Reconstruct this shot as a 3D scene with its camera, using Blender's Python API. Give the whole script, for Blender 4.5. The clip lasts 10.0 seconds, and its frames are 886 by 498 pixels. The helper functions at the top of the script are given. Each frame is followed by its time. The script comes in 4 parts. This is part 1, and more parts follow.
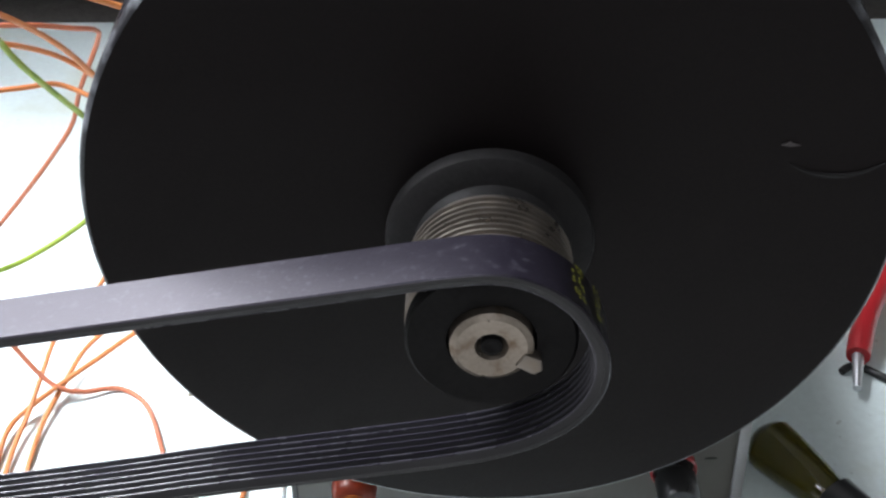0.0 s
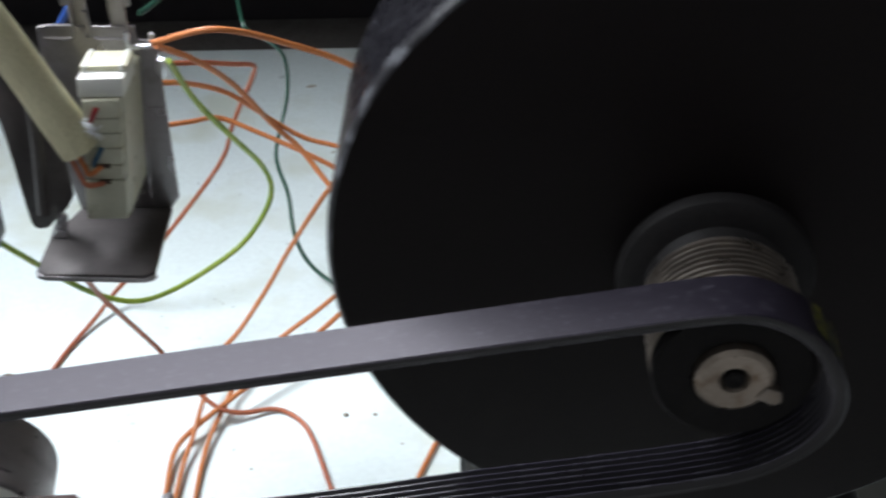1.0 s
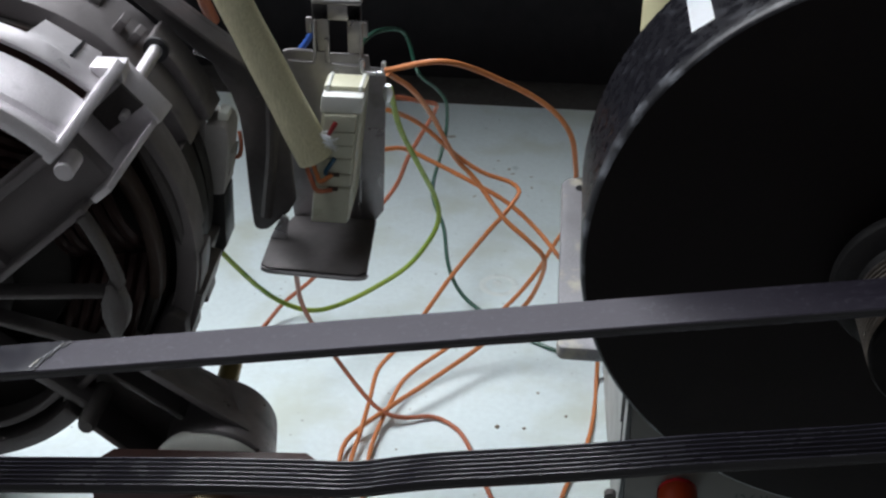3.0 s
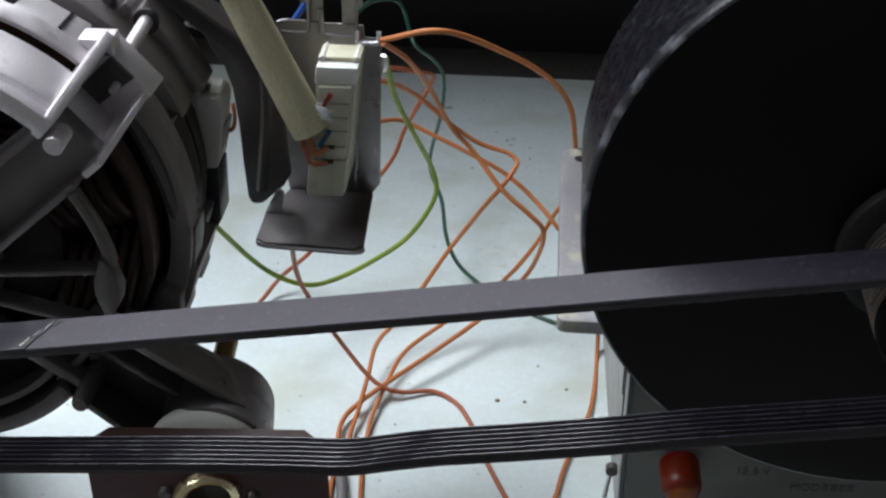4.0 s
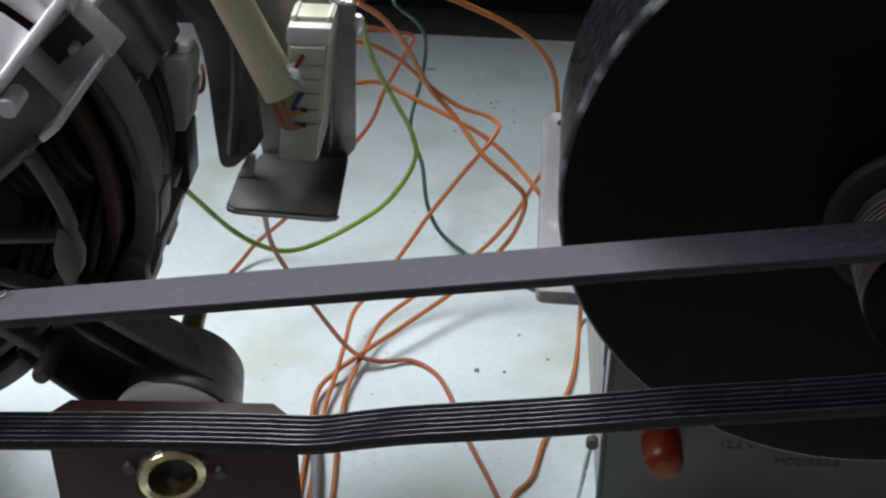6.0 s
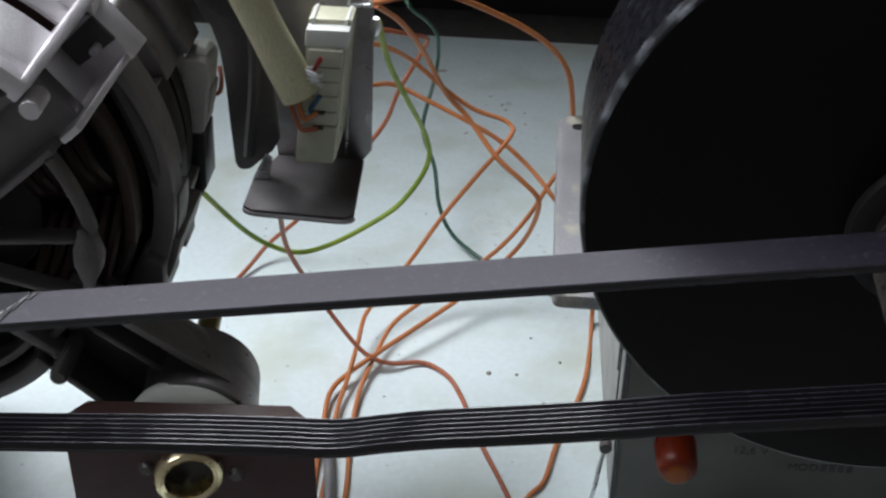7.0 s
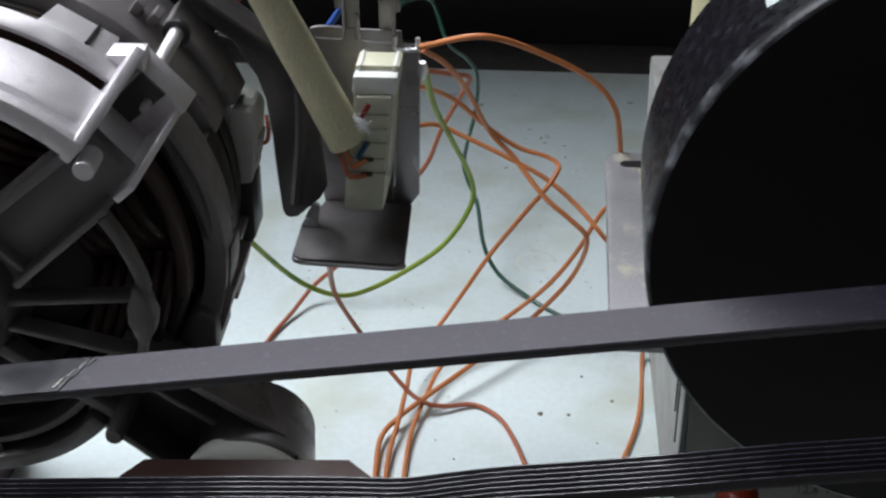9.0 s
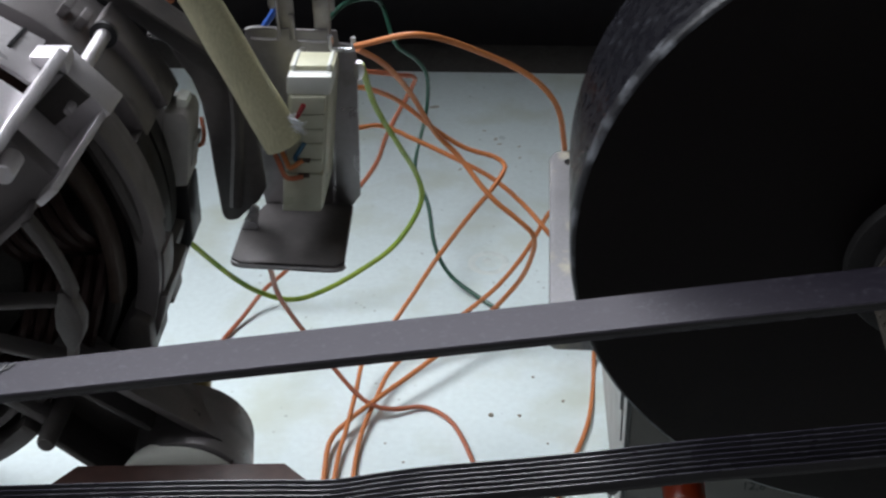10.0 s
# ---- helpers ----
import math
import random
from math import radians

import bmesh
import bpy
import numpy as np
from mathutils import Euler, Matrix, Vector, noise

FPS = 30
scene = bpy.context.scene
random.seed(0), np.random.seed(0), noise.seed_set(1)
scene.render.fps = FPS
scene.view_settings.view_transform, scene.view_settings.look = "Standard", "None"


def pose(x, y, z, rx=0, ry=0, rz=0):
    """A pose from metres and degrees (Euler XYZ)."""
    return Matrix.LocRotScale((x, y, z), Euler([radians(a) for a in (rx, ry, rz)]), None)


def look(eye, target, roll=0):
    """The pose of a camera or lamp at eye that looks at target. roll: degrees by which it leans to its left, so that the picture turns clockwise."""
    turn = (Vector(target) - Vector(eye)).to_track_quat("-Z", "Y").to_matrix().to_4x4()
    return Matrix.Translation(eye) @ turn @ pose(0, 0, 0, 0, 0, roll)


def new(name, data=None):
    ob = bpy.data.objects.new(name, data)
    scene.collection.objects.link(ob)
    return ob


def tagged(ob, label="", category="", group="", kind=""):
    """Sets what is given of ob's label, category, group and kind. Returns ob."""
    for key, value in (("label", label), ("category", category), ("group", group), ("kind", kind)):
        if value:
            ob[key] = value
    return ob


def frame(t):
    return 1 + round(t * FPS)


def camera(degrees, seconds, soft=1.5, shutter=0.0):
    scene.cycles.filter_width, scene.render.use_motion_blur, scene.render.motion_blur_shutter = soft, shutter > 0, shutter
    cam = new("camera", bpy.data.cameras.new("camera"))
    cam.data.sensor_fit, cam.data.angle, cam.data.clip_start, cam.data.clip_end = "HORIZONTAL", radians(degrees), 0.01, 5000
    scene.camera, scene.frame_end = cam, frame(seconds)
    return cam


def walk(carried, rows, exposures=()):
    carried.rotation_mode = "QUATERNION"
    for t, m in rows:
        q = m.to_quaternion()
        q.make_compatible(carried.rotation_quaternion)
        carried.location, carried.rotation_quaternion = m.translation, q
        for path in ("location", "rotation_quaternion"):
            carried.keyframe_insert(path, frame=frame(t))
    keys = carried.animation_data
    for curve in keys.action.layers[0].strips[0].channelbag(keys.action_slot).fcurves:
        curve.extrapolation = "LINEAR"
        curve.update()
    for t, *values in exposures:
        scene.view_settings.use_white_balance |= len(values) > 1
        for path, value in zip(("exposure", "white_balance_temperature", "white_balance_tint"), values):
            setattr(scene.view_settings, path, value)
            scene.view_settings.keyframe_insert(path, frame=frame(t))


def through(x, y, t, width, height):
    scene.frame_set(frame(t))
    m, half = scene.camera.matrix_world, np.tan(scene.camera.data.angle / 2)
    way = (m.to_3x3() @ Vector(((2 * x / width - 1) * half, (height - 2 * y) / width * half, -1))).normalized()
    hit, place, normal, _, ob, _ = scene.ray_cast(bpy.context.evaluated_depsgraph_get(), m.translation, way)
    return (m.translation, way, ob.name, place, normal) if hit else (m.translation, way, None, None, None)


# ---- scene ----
cam = camera(34.82, 10.0, soft=2.4, shutter=0.5)
PATH = [
    (0, look((-0.0044, -0.3157, 0.4787), (-0.0130, 0.0064, 0.2418), -0.98)),
    (0.5, look((-0.0144, -0.3148, 0.4807), (-0.0255, 0.0072, 0.2436), -0.55)),
    (1, look((-0.0551, -0.3313, 0.5014), (-0.0770, -0.0083, 0.2665), -2.86)),
    (1.5, look((-0.0964, -0.3705, 0.5092), (-0.1257, -0.0442, 0.2797), -1.36)),
    (2, look((-0.1134, -0.4214, 0.5252), (-0.1447, -0.0834, 0.3137), -0.14)),
    (2.5, look((-0.1213, -0.4192, 0.5223), (-0.1518, -0.0818, 0.3097), 0.68)),
    (4, look((-0.1227, -0.4070, 0.5140), (-0.1523, -0.0752, 0.2926), 0.11)),
    (4.5, look((-0.1190, -0.4028, 0.5115), (-0.1477, -0.0731, 0.2869), -0.09)),
    (5, look((-0.1126, -0.3924, 0.5091), (-0.1412, -0.0643, 0.2820), -0.36)),
    (5.5, look((-0.1160, -0.3878, 0.5045), (-0.1431, -0.0617, 0.2743), 0.12)),
    (7, look((-0.1251, -0.3877, 0.5069), (-0.1515, -0.0621, 0.2761), 1.08)),
    (7.5, look((-0.1364, -0.3793, 0.5036), (-0.1618, -0.0522, 0.2748), 1.02)),
    (8, look((-0.1439, -0.3786, 0.5073), (-0.1751, -0.0506, 0.2805), 0.18)),
    (8.5, look((-0.1436, -0.3770, 0.5109), (-0.1769, -0.0488, 0.2845), -0.56)),
    (9, look((-0.1382, -0.3764, 0.5109), (-0.1720, -0.0479, 0.2851), -1.08)),
    (9.5, look((-0.1305, -0.3729, 0.5067), (-0.1620, -0.0435, 0.2820), -1.42)),
    (10, look((-0.1196, -0.3725, 0.5055), (-0.1485, -0.0426, 0.2812), -1.49)),
]
walk(cam, PATH, [(0.0, 1.75), (0.5, 1.6), (0.8, 1.08), (1.0, 0.64), (1.3, 0.36), (1.6, 0.15), (2.0, 0.0), (10.0, 0.0)])

# ---- light ----
world = bpy.data.worlds.new("room_light")
scene.world = world
world.use_nodes = True
world.node_tree.nodes["Background"].inputs[0].default_value = (0.75, 0.85, 1.0, 1)
world.node_tree.nodes["Background"].inputs[1].default_value = 0.008


def area_lamp(x, y, z, sx, sy, power, colour=(0.905, 0.94, 1.0)):
    data = bpy.data.lights.new("unseen_area_light", "AREA")
    data.shape, data.size, data.size_y, data.energy, data.color = "RECTANGLE", sx, sy, power, colour
    ob = new("unseen_area_light", data)
    ob.matrix_world = look((x, y, z), (x * 0.4, y * 0.3, 0))
    return ob


# Unseen soft lamps, placed to give light from the left and rear.
area_lamp(-1.22, 0.50, 1.60, 1.4, 0.80, 63)
area_lamp(-0.8, 2.0, 2.4, 1.4, 0.9, 45)
# Weak fill added in front to lift the dark front faces.
area_lamp(-0.5, -2.0, 2.4, 1.2, 0.30, 4.5)


# ---- materials ----
def material(name, colour, rough=0.5, metal=0.0, grain=400.0, vary=0.25, stain=None, stain_scale=30.0, stain_at=0.6,
             bump=0.0, rough_vary=0.15, spec=0.5, coat=0.0, through=0.0):
    m = bpy.data.materials.new(name)
    m.use_nodes = True
    nt = m.node_tree
    b = nt.nodes["Principled BSDF"]
    geo = nt.nodes.new("ShaderNodeNewGeometry")
    fine = nt.nodes.new("ShaderNodeTexNoise")
    fine.inputs["Scale"].default_value, fine.inputs["Detail"].default_value = grain, 5
    nt.links.new(geo.outputs["Position"], fine.inputs["Vector"])
    broad = nt.nodes.new("ShaderNodeTexNoise")
    broad.inputs["Scale"].default_value, broad.inputs["Detail"].default_value = stain_scale, 6
    nt.links.new(geo.outputs["Position"], broad.inputs["Vector"])
    mix = nt.nodes.new("ShaderNodeMix")
    mix.data_type = "RGBA"
    mix.inputs[6].default_value = tuple(c * (1 - vary) for c in colour) + (1,)
    mix.inputs[7].default_value = tuple(min(1, c * (1 + vary)) for c in colour) + (1,)
    nt.links.new(fine.outputs["Fac"], mix.inputs[0])
    out = mix.outputs[2]
    if stain:
        ramp = nt.nodes.new("ShaderNodeMapRange")
        ramp.inputs[1].default_value, ramp.inputs[2].default_value = stain_at, stain_at + 0.18
        nt.links.new(broad.outputs["Fac"], ramp.inputs[0])
        second = nt.nodes.new("ShaderNodeMix")
        second.data_type = "RGBA"
        nt.links.new(ramp.outputs[0], second.inputs[0])
        nt.links.new(out, second.inputs[6])
        second.inputs[7].default_value = tuple(stain) + (1,)
        out = second.outputs[2]
    nt.links.new(out, b.inputs["Base Color"])
    rr = nt.nodes.new("ShaderNodeMapRange")
    rr.inputs[1].default_value, rr.inputs[2].default_value = 0.3, 0.7
    rr.inputs[3].default_value, rr.inputs[4].default_value = max(0.03, rough - rough_vary), min(1, rough + rough_vary)
    nt.links.new(broad.outputs["Fac"], rr.inputs[0])
    nt.links.new(rr.outputs[0], b.inputs["Roughness"])
    b.inputs["Metallic"].default_value = metal
    b.inputs["Specular IOR Level"].default_value = spec
    b.inputs["Coat Weight"].default_value = coat
    b.inputs["Transmission Weight"].default_value = through
    if bump:
        bn = nt.nodes.new("ShaderNodeBump")
        bn.inputs["Strength"].default_value, bn.inputs["Distance"].default_value = bump, 0.0006
        nt.links.new(fine.outputs["Fac"], bn.inputs["Height"])
        nt.links.new(bn.outputs[0], b.inputs["Normal"])
    return m


TABLE = material("pale_laminate", (0.680, 0.766, 0.772), 0.42, grain=260, vary=0.10, stain=(0.575, 0.630, 0.570), stain_scale=16, stain_at=0.50, bump=0.1)
nt = TABLE.node_tree
base_link = nt.nodes["Principled BSDF"].inputs["Base Color"].links[0].from_socket
geo = next(n for n in nt.nodes if n.type == "NEW_GEOMETRY")
spots = nt.nodes.new("ShaderNodeTexVoronoi")
spots.inputs["Scale"].default_value = 95
nt.links.new(geo.outputs["Position"], spots.inputs["Vector"])
spot_size = nt.nodes.new("ShaderNodeMapRange")
spot_size.inputs[1].default_value, spot_size.inputs[2].default_value = 0.05, 0.11
spot_size.inputs[3].default_value, spot_size.inputs[4].default_value = 0.55, 0.0
nt.links.new(spots.outputs["Distance"], spot_size.inputs[0])
few = nt.nodes.new("ShaderNodeTexNoise")
few.inputs["Scale"].default_value = 22
nt.links.new(geo.outputs["Position"], few.inputs["Vector"])
where = nt.nodes.new("ShaderNodeMapRange")
where.inputs[1].default_value, where.inputs[2].default_value = 0.44, 0.60
nt.links.new(few.outputs["Fac"], where.inputs[0])
both = nt.nodes.new("ShaderNodeMath")
both.operation = "MULTIPLY"
nt.links.new(spot_size.outputs[0], both.inputs[0])
nt.links.new(where.outputs[0], both.inputs[1])
dirty = nt.nodes.new("ShaderNodeMix")
dirty.data_type = "RGBA"
nt.links.new(both.outputs[0], dirty.inputs[0])
nt.links.new(base_link, dirty.inputs[6])
dirty.inputs[7].default_value = (0.16, 0.17, 0.15, 1)
nt.links.new(dirty.outputs[2], nt.nodes["Principled BSDF"].inputs["Base Color"])
WALL = material("wall_paint", (0.34, 0.335, 0.325), 0.8, grain=60, vary=0.08)
DARK = material("black_cabinet", (0.022, 0.0200, 0.0225), 0.6, grain=80, vary=0.3, spec=0.2)
LEDGE = material("worn_black_ledge", (0.090, 0.084, 0.080), 0.5, grain=500, vary=0.5, stain=(0.10, 0.095, 0.09), stain_scale=70, stain_at=0.6, bump=0.2, spec=0.1)
BLACK = material("black_lacquer", (0.0084, 0.0064, 0.0066), 0.5, grain=900, vary=0.4, stain=(0.0135, 0.0110, 0.0108), stain_scale=22, bump=0.08, rough_vary=0.08, spec=0.12)
HUB = material("dusty_black_hub", (0.0085, 0.0080, 0.0082), 0.5, grain=700, vary=0.5, stain=(0.015, 0.0145, 0.0145), stain_scale=120, bump=0.2, spec=0.10)
# Lighter copy of the hub black; also colours the scratch.
HUBPALE = material("lightened_grey_hub", (0.0135, 0.0128, 0.0132), 0.55, grain=700, vary=0.5, stain=(0.020, 0.019, 0.019), stain_scale=120, bump=0.25, spec=0.15)
RIM = material("scuffed_black_lacquer", (0.0062, 0.0060, 0.0078), 0.30, grain=900, vary=0.5, stain=(0.019, 0.020, 0.026), stain_scale=240, stain_at=0.57, bump=0.15, spec=0.22)
EDGE = material("worn_black_edge", (0.012, 0.012, 0.014), 0.42, grain=600, vary=0.5, stain=(0.110, 0.115, 0.128), stain_scale=95, stain_at=0.50, bump=0.3, spec=0.22)
RUBBER = material("belt_rubber", (0.0074, 0.0062, 0.0102), 0.38, grain=1600, vary=0.7, stain=(0.026, 0.024, 0.031), stain_scale=520, stain_at=0.56, bump=0.06, rough_vary=0.02, spec=0.38)
RUBBER.node_tree.nodes["Principled BSDF"].inputs["Specular Tint"].default_value = (0.95, 0.90, 1.0, 1)
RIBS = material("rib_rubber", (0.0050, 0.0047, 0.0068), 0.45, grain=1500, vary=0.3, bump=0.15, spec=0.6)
# Paler than the ribs: the highlight on the crests is in the colour.
CREST = material("highlight_rib_crest", (0.036, 0.033, 0.047), 0.26, grain=1500, vary=0.4, stain=(0.052, 0.049, 0.064), stain_scale=70, stain_at=0.5, spec=0.6)
SHINY = material("polished_rubber", (0.012, 0.0115, 0.016), 0.28, grain=1500, vary=0.3, spec=0.7)
STEEL = material("turned_steel", (0.27, 0.24, 0.212), 0.36, metal=0.9, grain=600, vary=0.2, stain=(0.30, 0.25, 0.20), stain_scale=120, bump=0.1)
RUSTY = material("stained_steel", (0.33, 0.285, 0.24), 0.38, metal=0.85, grain=900, vary=0.25, stain=(0.16, 0.10, 0.06), stain_scale=150, stain_at=0.55, bump=0.15)
ZINC = material("zinc_plated_steel", (0.62, 0.63, 0.65), 0.3, metal=0.9, grain=500, vary=0.12)
# One casting in lit and shaded copies; the light is in the colours.
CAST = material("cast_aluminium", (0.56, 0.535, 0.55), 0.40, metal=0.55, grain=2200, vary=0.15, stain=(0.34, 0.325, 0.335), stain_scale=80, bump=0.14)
CASTBRIGHT = material("lit_cast_aluminium", (0.72, 0.69, 0.714), 0.40, metal=0.74, grain=1700, vary=0.22, stain=(0.55, 0.525, 0.545), stain_scale=110, bump=0.42, rough_vary=0.07)
CASTPALE = material("lightened_pocket_aluminium", (0.60, 0.575, 0.585), 0.5, metal=0.25, grain=1800, vary=0.2, stain=(0.46, 0.42, 0.42), stain_scale=90, bump=0.35)
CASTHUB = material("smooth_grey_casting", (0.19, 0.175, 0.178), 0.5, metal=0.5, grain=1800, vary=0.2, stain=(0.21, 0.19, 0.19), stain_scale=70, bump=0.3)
CASTREAR = material("shaded_ring_aluminium", (0.19, 0.175, 0.176), 0.5, metal=0.6, grain=1800, vary=0.2, stain=(0.11, 0.10, 0.10), stain_scale=80, bump=0.3)
CASTMID = material("shade_toned_aluminium", (0.115, 0.106, 0.106), 0.5, metal=0.65, grain=800, vary=0.2, stain=(0.12, 0.106, 0.100), stain_scale=60, bump=0.45)
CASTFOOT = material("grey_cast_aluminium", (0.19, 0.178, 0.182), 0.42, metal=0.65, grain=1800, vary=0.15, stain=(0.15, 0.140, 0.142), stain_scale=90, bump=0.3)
CASTDULL = material("dark_shade_toned_aluminium", (0.085, 0.077, 0.075), 0.55, metal=0.5, grain=700, vary=0.25, stain=(0.04, 0.036, 0.034), stain_scale=45, bump=0.3)
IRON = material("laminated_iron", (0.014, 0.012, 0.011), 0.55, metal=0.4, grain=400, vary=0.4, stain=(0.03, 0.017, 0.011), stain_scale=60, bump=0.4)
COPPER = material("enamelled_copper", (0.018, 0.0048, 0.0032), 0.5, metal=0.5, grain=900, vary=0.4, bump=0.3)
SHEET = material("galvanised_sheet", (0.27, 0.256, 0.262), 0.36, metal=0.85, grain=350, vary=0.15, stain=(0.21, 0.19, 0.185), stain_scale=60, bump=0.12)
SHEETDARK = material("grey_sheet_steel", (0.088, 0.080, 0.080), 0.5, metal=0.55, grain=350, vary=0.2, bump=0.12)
ALU = material("scratched_aluminium", (0.22, 0.215, 0.225), 0.6, metal=0.4, grain=1000, vary=0.35, stain=(0.38, 0.36, 0.29), stain_scale=85, stain_at=0.53, bump=0.4)
NYLON = material("white_nylon", (0.72, 0.74, 0.68), 0.4, grain=200, vary=0.05)
YELLOWED = material("yellowed_clear_plastic", (0.56, 0.545, 0.40), 0.5, grain=200, vary=0.15, stain=(0.48, 0.45, 0.27), stain_scale=120, spec=0.6)
PLASTIC = material("ivory_plastic", (0.43, 0.43, 0.335), 0.38, grain=250, vary=0.08, stain=(0.38, 0.37, 0.28), stain_scale=90)
CLEAR = material("milky_plastic", (0.64, 0.65, 0.61), 0.42, grain=250, vary=0.04, spec=0.7)
BLOCKP = material("grey_terminal_plastic", (0.36, 0.345, 0.325), 0.55, grain=300, vary=0.12, bump=0.2)
BLACKP = material("black_plastic", (0.012, 0.012, 0.013), 0.4, grain=400, vary=0.3)
BROWN = material("brown_varnished_wood", (0.056, 0.025, 0.027), 0.45, grain=160, vary=0.3, stain=(0.055, 0.028, 0.027), stain_scale=25, bump=0.15)
BROWNTOP = material("cut_brown_edge", (0.060, 0.028, 0.023), 0.55, grain=260, vary=0.35, bump=0.3)
BRASS = material("brass", (0.80, 0.68, 0.43), 0.24, metal=1.0, grain=500, vary=0.15, stain=(0.45, 0.36, 0.18), stain_scale=120)
OLDBRASS = material("dull_brass", (0.17, 0.13, 0.05), 0.4, metal=0.9, grain=400, vary=0.3)
TAPE = material("brown_coil_tape", (0.038, 0.022, 0.016), 0.6, grain=500, vary=0.4, stain=(0.05, 0.03, 0.022), stain_scale=120, bump=0.3)
ORANGE = material("orange_wire", (0.51, 0.180, 0.066), 0.45, grain=500, vary=0.1, stain=(0.42, 0.135, 0.052), stain_scale=25, spec=0.25)
BROWNWIRE = material("brown_wire", (0.36, 0.105, 0.05), 0.6, grain=500, vary=0.1)
GREEN = material("yellow_green_wire", (0.23, 0.32, 0.040), 0.5, grain=500, vary=0.1, stain=(0.10, 0.19, 0.025), stain_scale=45, stain_at=0.50, spec=0.3)
DKGREEN = material("dark_green_wire", (0.018, 0.07, 0.045), 0.4, grain=500, vary=0.15)
TEAL = material("teal_wire", (0.02, 0.085, 0.15), 0.5, grain=500, vary=0.1)
BLUE = material("blue_wire", (0.02, 0.08, 0.34), 0.4, grain=500, vary=0.1)
REDW = material("red_wire", (0.26, 0.018, 0.022), 0.4, grain=500, vary=0.1)
BRAID = material("cream_glass_braid", (0.55, 0.52, 0.345), 0.8, grain=1.0, vary=0.5, stain=(0.48, 0.45, 0.30), stain_scale=60, stain_at=0.66, bump=0.8)
for node in BRAID.node_tree.nodes:
    if node.type == "TEX_NOISE" and node.inputs["Scale"].default_value == 1.0:
        weave = BRAID.node_tree.nodes.new("ShaderNodeMapping")
        weave.inputs["Rotation"].default_value = (0, radians(24.7), 0)
        weave.inputs["Scale"].default_value = (2600, 2600, 160)
        geo = next(n for n in BRAID.node_tree.nodes if n.type == "NEW_GEOMETRY")
        BRAID.node_tree.links.new(geo.outputs["Position"], weave.inputs["Vector"])
        BRAID.node_tree.links.new(weave.outputs[0], node.inputs["Vector"])
GREYBOX = material("grey_case_paint", (0.36, 0.358, 0.345), 0.5, grain=600, vary=0.14, stain=(0.25, 0.24, 0.22), stain_scale=40, bump=0.15)
PANEL = material("warm_grey_panel", (0.066, 0.060, 0.052), 0.5, grain=600, vary=0.05)
INK = material("black_ink", (0.008, 0.008, 0.009), 0.5)
LAMP = material("orange_lens", (0.21, 0.022, 0.004), 0.45, grain=300, vary=0.2, through=0.5, spec=0.15)
AMBER = material("amber_resin", (0.24, 0.060, 0.008), 0.5, grain=400, vary=0.2, spec=0.2)
RED = material("red_plastic", (0.30, 0.014, 0.018), 0.35, grain=300, vary=0.08)
OLIVE = material("olive_resin", (0.085, 0.072, 0.008), 0.1, grain=200, vary=0.15, through=0.45, spec=0.7)
CREAM = material("cream_plastic", (0.42, 0.39, 0.24), 0.5, grain=300, vary=0.06)
WHITE = material("white_paper", (0.8, 0.82, 0.84), 0.5, grain=300, vary=0.03)
YELLOW = material("yellow_print", (0.22, 0.22, 0.025), 0.5, grain=900, vary=0.3)
STAIN = material("dried_water", (0.695, 0.75, 0.728), 0.36, grain=200, vary=0.08)
SMUDGE = material("grey_brown_smudge", (0.40, 0.39, 0.34), 0.6, grain=900, vary=0.35, stain=(0.26, 0.23, 0.18), stain_scale=600)
DIRT = material("dark_crumb", (0.25, 0.22, 0.17), 0.7, vary=0.3)


# ---- mesh helpers ----
def thing(name, at, label, category, group="", kind=""):
    ob = new(name)
    ob.location = at
    ob.empty_display_size = 0.02
    return tagged(ob, label, category, group, kind)


def part(name, bm, mat, parent=None, label="", smooth=True):
    """Link a bmesh, made in world metres, as one mesh under its thing or part."""
    me = bpy.data.meshes.new(name)
    bmesh.ops.recalc_face_normals(bm, faces=bm.faces)
    if smooth:
        for f in bm.faces:
            f.smooth = True
        for e in bm.edges:
            if len(e.link_faces) == 2 and e.calc_face_angle(0) > 0.6:
                e.smooth = False
    bm.to_mesh(me)
    bm.free()
    me.materials.append(mat)
    ob = new(name, me)
    if parent is not None:
        ob.parent = parent
        if parent.type == "EMPTY":
            ob.matrix_parent_inverse = Matrix.Translation(-parent.location)
    return tagged(ob, label)


def bevel(bm, width, segments=2, angle=0.5):
    edges = [e for e in bm.edges if len(e.link_faces) == 2 and e.calc_face_angle(0) > angle]
    bmesh.ops.bevel(bm, geom=edges, offset=width, segments=segments, affect="EDGES", profile=0.5, clamp_overlap=True)
    return bm


def prism(poly, y0, y1, bev=0.0, bm=None, shift=(0, 0)):
    """A plate with the outline poly in x and z, from y0 to y1; its far outline moved by shift."""
    own = bmesh.new()
    a = [own.verts.new((x, y0, z)) for x, z in poly]
    b = [own.verts.new((x + shift[0], y1, z + shift[1])) for x, z in poly]
    own.faces.new(a)
    own.faces.new(b[::-1])
    n = len(poly)
    for i in range(n):
        own.faces.new((a[i], b[i], b[(i + 1) % n], a[(i + 1) % n]))
    bmesh.ops.recalc_face_normals(own, faces=own.faces)
    if bev:
        bevel(own, bev)
    return merge(bm, own)


